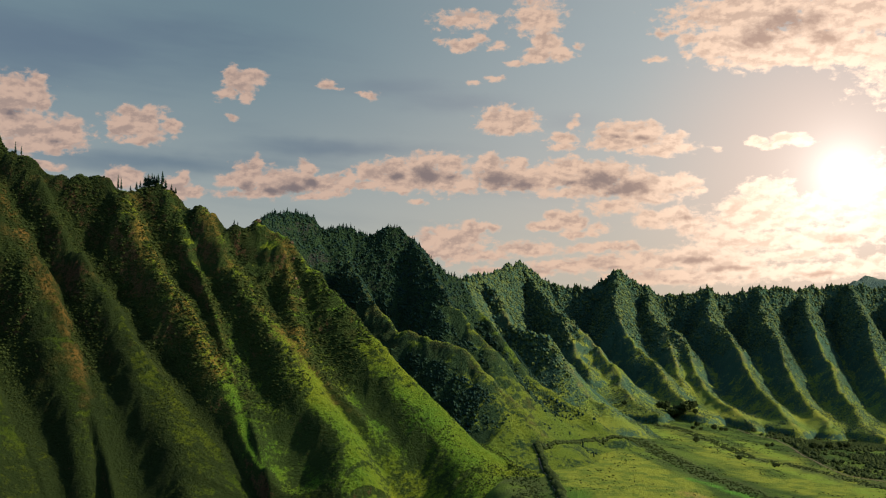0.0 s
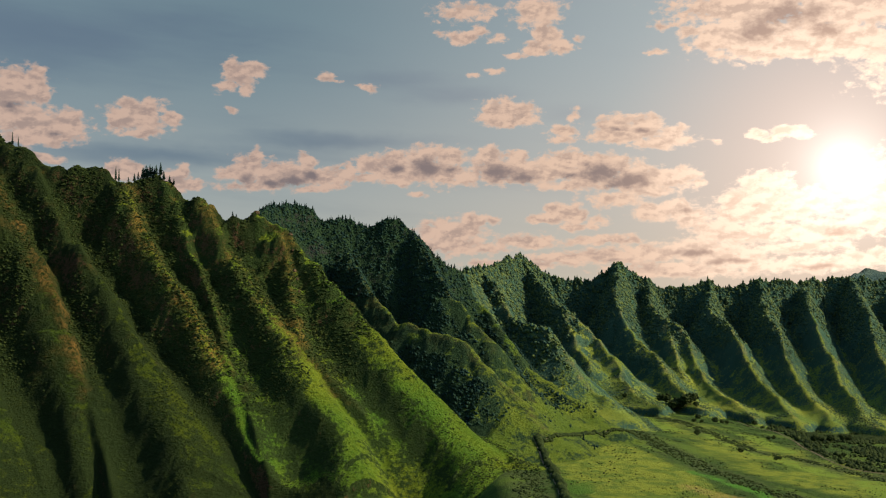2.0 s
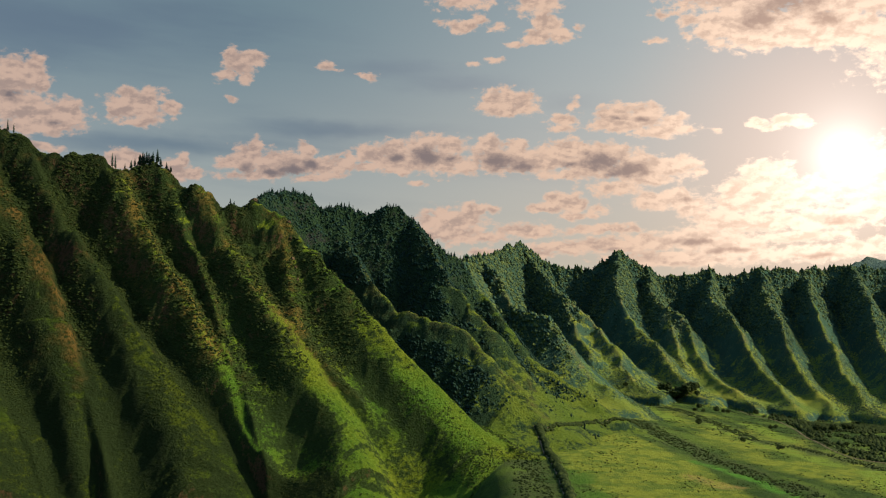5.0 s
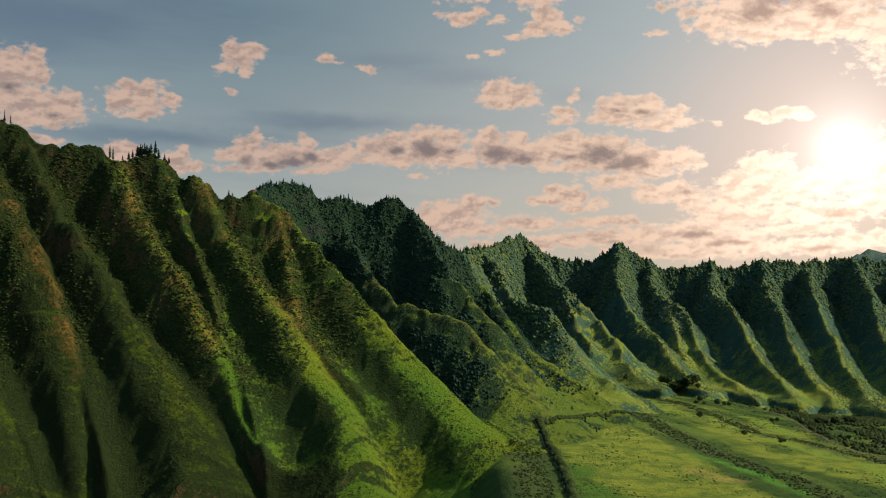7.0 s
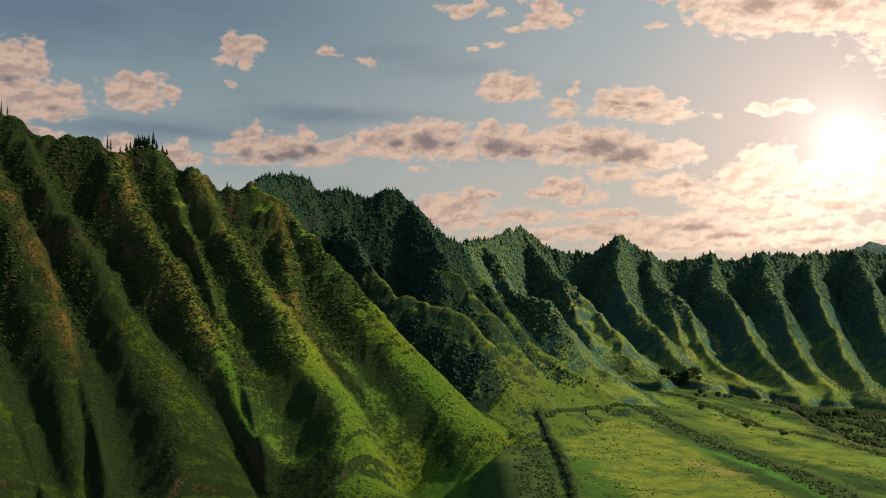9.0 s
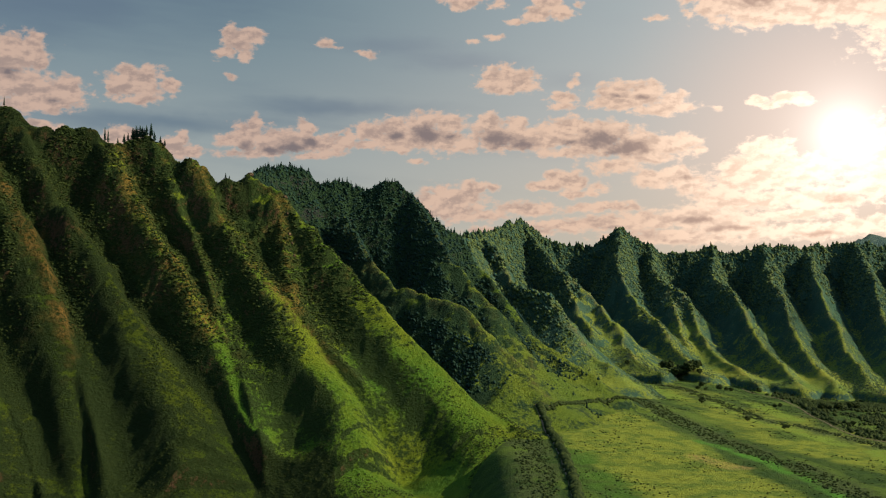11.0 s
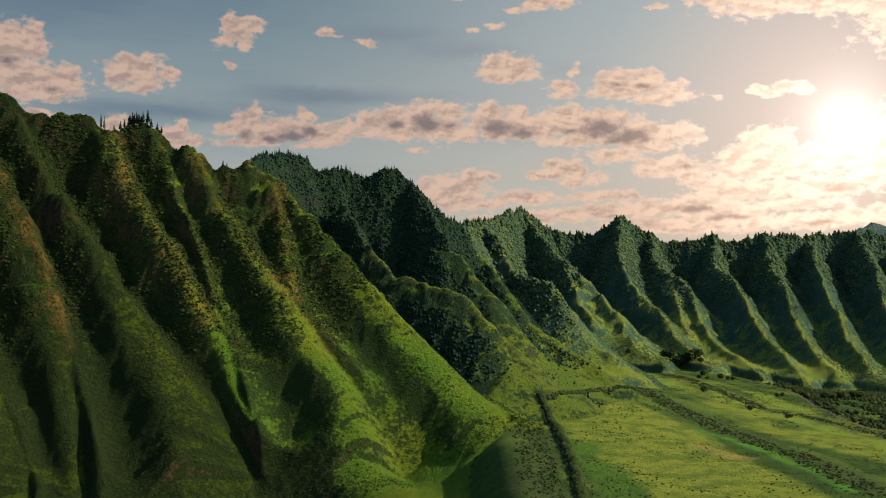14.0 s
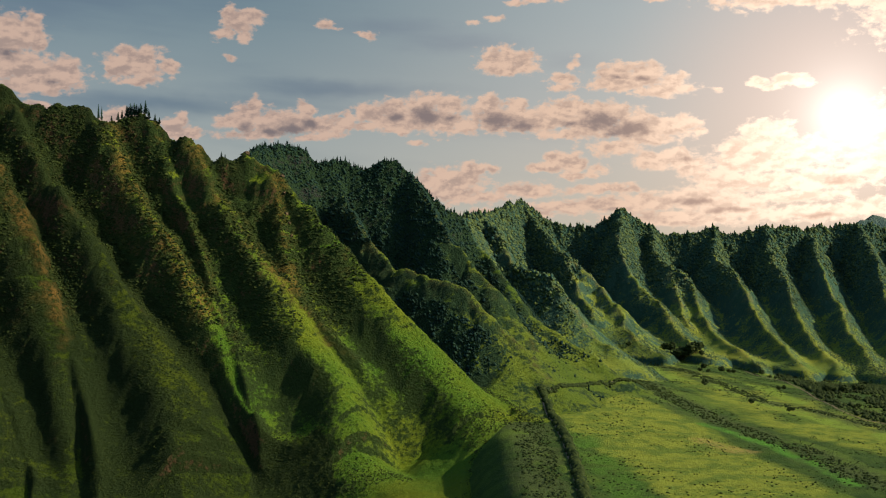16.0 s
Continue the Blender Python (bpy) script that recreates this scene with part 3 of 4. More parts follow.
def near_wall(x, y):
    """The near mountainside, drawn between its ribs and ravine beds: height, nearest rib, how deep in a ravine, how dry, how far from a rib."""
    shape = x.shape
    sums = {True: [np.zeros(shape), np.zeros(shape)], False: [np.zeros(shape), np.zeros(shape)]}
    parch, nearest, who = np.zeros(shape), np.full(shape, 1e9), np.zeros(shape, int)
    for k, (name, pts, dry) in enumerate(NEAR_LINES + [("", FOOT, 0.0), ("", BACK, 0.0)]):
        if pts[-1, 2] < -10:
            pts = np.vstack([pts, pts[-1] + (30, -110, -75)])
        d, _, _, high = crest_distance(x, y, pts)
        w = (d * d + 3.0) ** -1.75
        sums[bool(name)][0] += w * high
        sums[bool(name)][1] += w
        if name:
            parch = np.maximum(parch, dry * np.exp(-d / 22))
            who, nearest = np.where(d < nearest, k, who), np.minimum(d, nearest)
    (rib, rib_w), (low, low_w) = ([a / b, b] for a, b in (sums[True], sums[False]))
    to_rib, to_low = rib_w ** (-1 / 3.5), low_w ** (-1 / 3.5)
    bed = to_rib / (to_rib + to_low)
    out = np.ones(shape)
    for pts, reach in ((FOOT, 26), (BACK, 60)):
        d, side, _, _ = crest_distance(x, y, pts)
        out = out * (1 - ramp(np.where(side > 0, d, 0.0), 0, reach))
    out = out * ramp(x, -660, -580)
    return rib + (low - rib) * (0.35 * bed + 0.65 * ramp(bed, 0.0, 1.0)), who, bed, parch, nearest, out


def steps(*spans):
    """Grid lines: (from, to, spacing) one after the other."""
    out = []
    for lo, hi, d in spans:
        count = max(1, round((hi - lo) / d))
        out.extend(lo + (hi - lo) * i / count for i in range(count))
    out.append(spans[-1][1])
    return np.array(out)


GX = steps((-4600, -1600, 150), (-1600, -700, 30), (-700, -470, 6), (-470, 130, 1.6), (130, 420, 2.4), (420, 900, 3.4), (900, 1400, 12), (1400, 2000, 40), (2000, 4600, 150))
GY = steps((-4600, -300, 150), (-300, 560, 30), (560, 700, 4), (700, 1180, 1.6), (1180, 1500, 3), (1500, 2330, 3.4), (2330, 2480, 8), (2480, 3200, 20), (3200, 4600, 100))


def build_land():
    x, y = np.meshgrid(GX, GY)
    z0 = valley_height(x, y)
    wx = x + 9 * (fbm(x / 45, y / 45, 21) - 0.5) + 4 * (fbm(x / 13, y / 13, 22) - 0.5)
    wy = y + 9 * (fbm(x / 45, y / 45, 31) - 0.5) + 4 * (fbm(x / 13, y / 13, 32) - 0.5)
    wander = ramp(y, 1200, 1700)
    wx = wx + wander * (13 * (fbm(x / 55, y / 55, 23, 3) - 0.5))
    wy = wy + wander * (16 * (fbm(x / 70, y / 70, 33, 3) - 0.5))
    top, owner = z0.copy(), np.zeros(x.shape, int)
    gully, dry = np.zeros(x.shape), np.zeros(x.shape)
    owners = ["valley"]
    cols, rows = np.where((GX > -680) & (GX < 130))[0], np.where((GY > 660) & (GY < 1300))[0]
    box = np.s_[rows[0]:rows[-1] + 1, cols[0]:cols[-1] + 1]
    px, py = x[box] + 0.6 * (wx - x)[box], y[box] + 0.6 * (wy - y)[box]
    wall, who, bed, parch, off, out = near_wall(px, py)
    # runnels down the fall of the slope, and crags along the ribs
    across, fall = 0.62 * px + 0.78 * py, 0.78 * px - 0.62 * py
    upper = ramp(wall, 40, 190)
    wall = wall - (1.0 + 5.0 * upper) * (1 - np.abs(2 * fbm(across / 15, fall / 70, 41, 3) - 1)) * ramp(off, 2, 25) * 0.9 - 2.0 * upper * fbm(across / 5, fall / 30, 43, 2)
    wall = wall + upper * 6.0 * (fbm(fall / 14, across / 60, 91, 4) - 0.5) * np.exp(-off / 20)
    wall = z0[box] + (wall - z0[box]) * out
    take = wall > top[box] + 0.3
    for k, (name, _, _) in enumerate(NEAR_LINES):
        if name:
            owners.append("near/" + name)
            owner[box] = np.where(take & (who == k), len(owners) - 1, owner[box])
    gully[box], dry[box] = np.where(take, np.clip(1.5 * bed - 0.45, 0, 1), 0.0), np.where(take, parch * ramp(wall, 10, 110), 0.0)
    high_one, low_one = np.maximum(wall, top[box]), np.minimum(wall, top[box])
    top[box] = np.where(take, high_one + 2.0 * np.log1p(np.exp((low_one - high_one) / 2.0)) * ramp(high_one - z0[box], 0.0, 8.0), top[box])
    for k, (_, own, pts, left, right, rill, power, parch) in enumerate(RIDGES):
        if own not in owners:
            owners.append(own)
        reach = pts[:, 2].max() * power / min(left, right) + 30
        cols = np.where((GX > pts[:, 0].min() - reach) & (GX < pts[:, 0].max() + reach))[0]
        rows = np.where((GY > pts[:, 1].min() - reach) & (GY < pts[:, 1].max() + reach))[0]
        box = np.s_[rows[0]:rows[-1] + 1, cols[0]:cols[-1] + 1]
        px, py, floor = wx[box], wy[box], z0[box]
        h, r = roof(px, py, floor, pts, left, right, power)
        way = pts[-1, :2] - pts[0, :2]
        way = way / np.hypot(*way)
        along = px * way[0] + py * way[1]
        fade = ramp(r, 2, 40)
        n1 = 1 - np.abs(2 * fbm(along / 17, r / 90 + 3.7 * k, 41 + k, 3) - 1)
        n2 = 1 - np.abs(2 * fbm(along / 6.5, r / 40 + 1.3 * k, 71 + k, 2) - 1)
        crag = 7.0 * (fbm(along / 16, along * 0 + k, 91 + k, 4) - 0.5)
        h = h + np.clip(h / 20, 0, 1) * crag * np.exp(-r / 22) - rill * fade * np.clip(h / 40, 0, 1) * (8.5 * (1 - n1) + (5.5 if own.startswith("far") else 3.0) * (1 - n2))
        h = np.where(h <= 0.05, -2.0, h) + floor
        take = h > top[box]
        owner[box] = np.where(take, owners.index(own), owner[box])
        rel = np.clip(1 - n1, 0, 1) * fade
        gully[box] = np.where(take, np.clip(rel + 0.006 * r - 0.25, 0, 1), gully[box])
        dry[box] = np.where(take, parch * np.exp(-r / 16), dry[box])
        # smooth union
        high_one = np.maximum(h, top[box])
        low_one = np.minimum(h, top[box])
        soft = 7.0 if own.startswith("far") else 3.0
        top[box] = high_one + soft * np.log1p(np.exp((low_one - high_one) / soft)) * ramp(high_one - z0[box], 0.0, 8.0)
    rise = np.clip((top - z0) / 25, 0, 1)
    grain = np.where((y > 560) & (y < 2500) & (np.abs(x) < 1500), 1.0, 0.0)
    lumps = 7.0 * (fbm(x / 24, y / 24, 50, 3) - 0.5) + 5.0 * (fbm(x / 11, y / 11, 51, 3) - 0.5) + 2.6 * (fbm(x / 4.5, y / 4.5, 55, 3, 0.6) - 0.5)
    lumps = lumps * (0.22 + 1.25 * ramp(top, 50, 210))
    ledge = (0.4 + 3.0 * ramp(top, 30, 110) + 3.4 * ramp(top, 60, 170) * ramp(-y, -1200, -1100)) * (fbm(top / 6.0 + 3 * fbm(x / 60, y / 60, 61), x / 110, 63, 3) - 0.5)
    lumps = lumps + ramp(y, 1200, 1700) * ramp(top, 15, 90) * (9 * (fbm(x / 28, y / 28, 65, 3) - 0.5) + 3.5 * (fbm(x / 9, y / 9, 66, 2) - 0.5))
    top = top + grain * rise * (lumps + ledge) + grain * (1 - rise) * 0.7 * (fbm(x / 6, y / 6, 58, 3) - 0.5)
    return x, y, top, owner, owners, gully, dry


LX, LY, LZ, OWNER, OWNERS, GULLY, DRY = build_land()


def land_height(px, py):
    """Height of the finished land under one place or many."""
    px, py = np.asarray(px, float), np.asarray(py, float)
    i = np.clip(np.searchsorted(GX, px) - 1, 0, len(GX) - 2)
    j = np.clip(np.searchsorted(GY, py) - 1, 0, len(GY) - 2)
    u, v = (px - GX[i]) / (GX[i + 1] - GX[i]), (py - GY[j]) / (GY[j + 1] - GY[j])
    return (LZ[j, i] * (1 - u) + LZ[j, i + 1] * u) * (1 - v) + (LZ[j + 1, i] * (1 - u) + LZ[j + 1, i + 1] * u) * v


def mesh_of(name, verts, faces, mat=None, smooth=True):
    """A mesh from arrays; faces is (n, 3) or (n, 4)."""
    verts, faces = np.asarray(verts, np.float32), np.asarray(faces, np.int32)
    me = bpy.data.meshes.new(name)
    me.vertices.add(len(verts))
    me.vertices.foreach_set("co", verts.ravel())
    me.loops.add(faces.size)
    me.loops.foreach_set("vertex_index", faces.ravel())
    me.polygons.add(len(faces))
    me.polygons.foreach_set("loop_start", np.arange(0, faces.size, faces.shape[1], dtype=np.int32))
    me.polygons.foreach_set("use_smooth", np.full(len(faces), smooth))
    me.update(calc_edges=True)
    if mat:
        me.materials.append(mat)
    return me


def give(me, name, values):
    a = me.attributes.new(name, "FLOAT", "POINT")
    a.data.foreach_set("value", np.asarray(values, np.float32))


def near_line(x, y, pts, half, soft):
    """1 on a band along a line in plan, falling to 0 past its half width."""
    d, _, _, _ = crest_distance(x, y, np.array([(a, b, 0) for a, b in pts], float))
    return 1 - ramp(d, half, half + soft)


def inside(x, y, pts, soft):
    """1 within a convex outline in plan (counter-clockwise), softened at the rim."""
    v = np.ones(x.shape)
    for (ax, ay), (bx, by) in zip(pts, pts[1:] + pts[:1]):
        d = ((bx - ax) * (y - ay) - (by - ay) * (x - ax)) / math.hypot(bx - ax, by - ay)
        v = np.minimum(v, ramp(d, -soft, soft))
    return v


def split_land():
    rows, cols = LX.shape
    idx = np.arange(rows * cols).reshape(rows, cols)
    quads = np.stack([idx[:-1, :-1], idx[:-1, 1:], idx[1:, 1:], idx[1:, :-1]], -1).reshape(-1, 4)
    who = OWNER[:-1, :-1].ravel()
    dx, dy = np.gradient(LZ, GX, axis=1), np.gradient(LZ, GY, axis=0)
    normals = np.stack([-dx, -dy, np.ones_like(dx)], -1).reshape(-1, 3)
    normals /= np.linalg.norm(normals, axis=1)[:, None]
    co = np.stack([LX, LY, LZ], -1).reshape(-1, 3)
    made = {}
    for k, name in enumerate(OWNERS):
        q = quads[who == k]
        if not len(q):
            continue
        used, back = np.unique(q, return_inverse=True)
        me = mesh_of(name, co[used], back.reshape(-1, 4))
        me.normals_split_custom_set_from_vertices(normals[used])
        give(me, "gully", GULLY.ravel()[used])
        give(me, "dry", DRY.ravel()[used])
        made[name] = me, used
    return made


# the valley in plan
FIELD = [(90, 946), (89, 870), (104, 780), (125, 640), (236, 640), (213, 801), (193, 905), (180, 1025), (160, 1050), (124, 1020)]
MEADOW = [(232, 955), (258, 900), (330, 700), (390, 760), (380, 1000), (345, 1300), (335, 1534), (295, 1660), (257, 1333), (233, 1125)]
LIME = [([(266, 1610), (262, 1450), (254, 1320)], 9.0), ([(303, 1430), (284, 1150), (296, 1045), (320, 960)], 8.0), ([(335, 1300), (325, 1120)], 7.0), ([(340, 930), (320, 800)], 10.0)]
DEEP = [(90, 850), (97, 790), (102, 720), (104, 640)]
LUSH = [(194, 920), (212, 885), (225, 839), (231, 788), (236, 700)]
WORN = [(180, 845), (200, 806)]
SCRUB = [([(205, 1420), (196, 1200), (197, 1045), (210, 950), (229, 880), (242, 817), (250, 700)], 11.0),
         ([(281, 1620), (304, 1547), (297, 1311), (292, 1107), (312, 1065), (333, 1006), (352, 930)], 7.0),
         ([(84, 985), (120, 1040), (165, 1085), (196, 1140)], 12.0), ([(62, 915), (61, 824), (57, 716), (54, 640)], 12.0), ([(372, 1200), (360, 1090), (372, 1010)], 9.0)]
TRACK = [(73, 958), (76, 946), (79, 932), (82, 901), (82, 836), (80, 785), (79, 749), (77, 717), (72, 640), (60, 540)]
TRACK_UP = [(77, 947), (92, 959), (113, 1004), (138, 1045), (160, 1062), (187, 1100)]
PATH = [(414, 1655), (397, 1399), (360, 1172), (346, 1046), (347, 994), (370, 960), (400, 930)]


def empty(name, place, label, category, **more):
    e = new(name)
    e.location = place
    return tagged(e, label, category, **more)


def under(ob, parent):
    ob.parent = parent
    ob.matrix_parent_inverse = Matrix.Translation(parent.location).inverted()
    return ob


LAND = split_land()
GROUPS = {
    "near": ("mountain_ridge", (-250, 1000, 0), "steep grassy green mountain ridge with fluted spurs", "mountain", NEAR_SLOPE),
    "hill": ("wooded_mountain", (-40, 1060, 0), "dark wooded mountain shoulder behind the grassy spurs", "mountain", HILL_SLOPE),
    "far": ("fluted_cliff_range", (450, 2000, 0), "distant fluted cliff range with shaded ravines", "mountain", HAZE_TINTED_SLOPE),
    "back": ("distant_peak", (1300, 3000, 0), "hazy rounded peak behind the cliff range", "mountain", HAZE_BLUE_PEAK),
}
TOPS = {}
for key, (me, used) in LAND.items():
    if key == "valley":
        lx, ly = LX.ravel()[used], LY.ravel()[used]
        wob = lx + 14 * (fbm(lx / 40, ly / 40, 3) - 0.5), ly + 30 * (fbm(lx / 40, ly / 60, 4) - 0.5)
        field = inside(*wob, FIELD, 5.0)
        field2 = inside(*wob, MEADOW, 10.0)
        give(me, "pasture", np.clip(np.maximum(field, field2 * ramp(fbm(lx / 60, ly / 90, 8), 0.3, 0.5)), 0, 1))
        give(me, "lime", np.maximum.reduce([near_line(*wob, line, half, 9.0) for line, half in LIME]))
        give(me, "deep", near_line(*wob, DEEP, 4.0, 16.0))
        give(me, "lush", near_line(*wob, LUSH, 1.2, 7.0))
        give(me, "worn", near_line(*wob, WORN, 7.0, 8.0) * 0.7)
        s = np.maximum.reduce([near_line(*wob, line, half * 0.7, 22.0) for line, half in SCRUB])
        give(me, "scrub", s * ramp(fbm(lx / 14, ly / 20, 12), 0.32, 0.55))
        me.materials.append(VALLEY)
        tagged(new("ground", me), "green valley floor with pasture, scrub and lush grass", "ground", kind="structure")
        continue
    group, piece = key.split("/")
    name, place, label, category, mat = GROUPS[group]
    if group not in TOPS:
        TOPS[group] = empty(name, place, label, category)
    me.materials.append(DIMMED_SCRUB_SLOPE if piece in ("ridge_near", "spur_l", "spur_a0", "spur_a") else mat)
    under(new("crest" if piece.startswith("ridge") or piece in ("hill", "mount_back") else "spur", me), TOPS[group])


# ---------------------------------------------------------------- plants
LEAF_DARK = leaf_material("pine_needles", (0.012, 0.030, 0.022), (0.035, 0.062, 0.036))
LEAF_BUSH = leaf_material("shrub_leaves", (0.010, 0.018, 0.005), (0.030, 0.040, 0.008))
# dark pine green, lowered further: the hill's shade is put into the colour
LEAF_HILL_DIMMED = leaf_material("dimmed_hill_leaves", (0.007, 0.020, 0.017), (0.018, 0.037, 0.018))
# the darker tone leans blue, tinting some distance haze into the leaves
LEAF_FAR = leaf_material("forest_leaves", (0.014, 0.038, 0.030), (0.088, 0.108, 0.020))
BARK, _n, _s = material("bark")
_n.put(_s.inputs["Base Color"], _n.mix(_n.noise(_n.node("ShaderNodeNewGeometry").outputs["Position"], 3.0), (0.05, 0.035, 0.025), (0.10, 0.08, 0.06)))
RNG = np.random.default_rng(7)


def blob():
    bm = bmesh.new()
    bmesh.ops.create_icosphere(bm, subdivisions=1, radius=1.0)
    v = np.array([p.co[:] for p in bm.verts])
    f = np.array([[p.index for p in q.verts] for q in bm.faces])
    bm.free()
    return v, f


BLOB_V, BLOB_F = blob()
# a lighter clump for the distant woods
CLUMP = (np.array([(1, 0, 0), (0, 1, 0), (-1, 0, 0), (0, -1, 0), (0.2, 0.1, 1.0), (0, 0, -0.6)], float), np.array([(0, 1, 4), (1, 2, 4), (2, 3, 4), (3, 0, 4), (1, 0, 5), (2, 1, 5), (3, 2, 5), (0, 3, 5)]))


def spire(tiers=3, sides=6):
    """A rough narrow conifer one unit high: stacked skirts."""
    v, f = [], []
    for k in range(tiers):
        z0, z1 = 0.10 + 0.26 * k, min(1.0, 0.55 + 0.26 * k)
        r = 0.26 - 0.065 * k
        base = len(v)
        for i in range(sides):
            a = 2 * math.pi * (i + 0.5 * k) / sides
            v.append((r * math.cos(a), r * math.sin(a), z0))
        v.append((0, 0, z1))
        v.append((0, 0, z0 + 0.08))
        for i in range(sides):
            j = (i + 1) % sides
            f.append((base + i, base + j, base + sides))
            f.append((base + j, base + i, base + sides + 1))
    return np.array(v), np.array(f)


def scatter_mesh(name, template, xs, ys, widths, heights, mat, sink=0.25, jitter=0.22, smooth=True):
    """Many small plants in one mesh, each one bent out of shape in its own way."""
    tv, tf = template
    n, k = len(xs), len(tv)
    zs = land_height(xs, ys)
    turn = RNG.uniform(0, 2 * math.pi, n)
    c, s = np.cos(turn)[:, None], np.sin(turn)[:, None]
    j = 1 + jitter * RNG.standard_normal((n, k))
    x = (tv[:, 0] * c - tv[:, 1] * s) * widths[:, None] * j + xs[:, None]
    y = (tv[:, 0] * s + tv[:, 1] * c) * widths[:, None] * j + ys[:, None]
    z = tv[:, 2] * heights[:, None] * (1 + 0.5 * jitter * RNG.standard_normal((n, k))) + zs[:, None] - sink * heights[:, None] + (0 if tv[:, 2].min() >= 0 else 0.5) * heights[:, None]
    verts = np.stack([x, y, z], -1).reshape(-1, 3)
    faces = (tf[None] + (np.arange(n) * k)[:, None, None]).reshape(-1, 3)
    return mesh_of(name, verts, faces, mat, smooth=smooth)


def sow(count, x0, x1, y0, y1, keep):
    """Random places in a stretch of the plan where keep() says so."""
    xs, ys = RNG.uniform(x0, x1, count), RNG.uniform(y0, y1, count)
    ok = keep(xs, ys)
    return xs[ok], ys[ok]


def grid_at(field, xs, ys):
    i = np.clip(np.searchsorted(GX, xs) - 1, 0, len(GX) - 1)
    j = np.clip(np.searchsorted(GY, ys) - 1, 0, len(GY) - 1)
    return field[j, i]


OWNER_GROUP = np.array([{"valley": 0, "near": 1, "hill": 2, "far": 3, "back": 4}[o.split("/")[0]] for o in OWNERS])[OWNER]


def shrubs_near(xs, ys):
    patch = fbm(xs / 30, ys / 30, 201, 4) + 0.07 * ramp(land_height(xs, ys), 60, 200) - 0.04 * ramp(-land_height(xs, ys), -110, -20)
    return (grid_at(OWNER_GROUP, xs, ys) == 1) & (patch + 0.35 * grid_at(GULLY, xs, ys) + 0.07 * RNG.standard_normal(len(xs)) > 0.60)


xs, ys = sow(170000, -480, 110, 760, 1120, shrubs_near)
w = (0.4 + 1.3 * RNG.random(len(xs)) ** 2.4) * (0.5 + 0.5 * ramp(land_height(xs, ys), 30, 120))
tagged(new("shrubs", scatter_mesh("shrubs", (BLOB_V, BLOB_F), xs, ys, w, w * RNG.uniform(0.4, 0.8, len(xs)), LEAF_BUSH, jitter=0.32, smooth=False)),
       "low dark shrubs scattered over the grassy spurs", "shrubs", kind="stuff")


def wood_hill(xs, ys):
    high = land_height(xs, ys)
    patch = fbm(xs / 40, ys / 40, 211, 3)
    return (grid_at(OWNER_GROUP, xs, ys) == 2) & ((grid_at(DRY, xs, ys) < 0.2) | (high > 150)) & (patch + (high - 110) / 300 + 0.1 * RNG.standard_normal(len(xs)) > 0.40)


xs, ys = sow(52000, -180, 140, 960, 1230, wood_hill)
h = 1.8 + 4.8 * RNG.random(len(xs)) ** 3
half = RNG.random(len(xs)) < 0.12
tagged(new("pine_wood", scatter_mesh("pine_wood", spire(), xs[half], ys[half], h[half] * 0.85, h[half], LEAF_HILL_DIMMED, 0.05)),
       "dark pine wood on the mountain shoulder", "forest", kind="stuff")
tagged(new("hill_scrub", scatter_mesh("hill_scrub", CLUMP, xs[~half], ys[~half], h[~half] * 0.32, h[~half] * 0.32, LEAF_HILL_DIMMED)),
       "dense dark scrub between the pines", "shrubs", kind="stuff")


def wood_far(xs, ys):
    high = land_height(xs, ys)
    patch = fbm(xs / 60, ys / 60, 221, 3)
    thick = ((grid_at(DRY, xs, ys) < 0.28) | (high > 150)) & (patch + (high - 100) / 220 + 0.12 * RNG.standard_normal(len(xs)) > 0.5)
    return (grid_at(OWNER_GROUP, xs, ys) == 3) & (thick | (RNG.random(len(xs)) < 0.55 * ramp(patch, 0.30, 0.58)))


xs, ys = sow(235000, 20, 960, 1250, 2420, wood_far)
w = (1.1 + 2.5 * RNG.random(len(xs)) ** 2) * (0.40 + 0.60 * ramp(land_height(xs, ys), 40, 130))
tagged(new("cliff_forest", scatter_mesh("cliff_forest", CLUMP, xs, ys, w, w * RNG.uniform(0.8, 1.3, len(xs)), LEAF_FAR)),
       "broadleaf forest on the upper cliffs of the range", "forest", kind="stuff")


def foot_of_range(xs, ys):
    """The broken ground between the footpath and the cliffs."""
    line = np.array(PATH)[:6]
    beyond = xs - np.interp(-ys, -line[:, 1], line[:, 0])
    patch = fbm(xs / 38, ys / 60, 261, 3) + 0.06 * RNG.standard_normal(len(xs))
    return (grid_at(OWNER_GROUP, xs, ys) == 0) & (beyond > 5) & (patch + 0.10 * ramp(beyond, 10, 90) > 0.50)


xs, ys = sow(60000, 330, 800, 980, 1760, foot_of_range)
w = 0.8 + 2.4 * RNG.random(len(xs)) ** 2
tagged(new("foot_thicket", scatter_mesh("foot_thicket", CLUMP, xs, ys, w, w * RNG.uniform(0.7, 1.2, len(xs)), LEAF_BUSH)),
       "dark thickets on the broken ground under the cliffs", "shrubs", kind="stuff")


def along_crest(name, count, spread):
    """Random places close to a named crest line."""
    pts = next(r[2] for r in RIDGES if r[0] == name)
    run = np.concatenate([[0], np.cumsum(np.hypot(*np.diff(pts[:, :2], axis=0).T))])
    s = RNG.uniform(0, run[-1], count)
    return np.interp(s, run, pts[:, 0]) + RNG.normal(0, spread, count), np.interp(s, run, pts[:, 1]) + RNG.normal(0, spread, count)


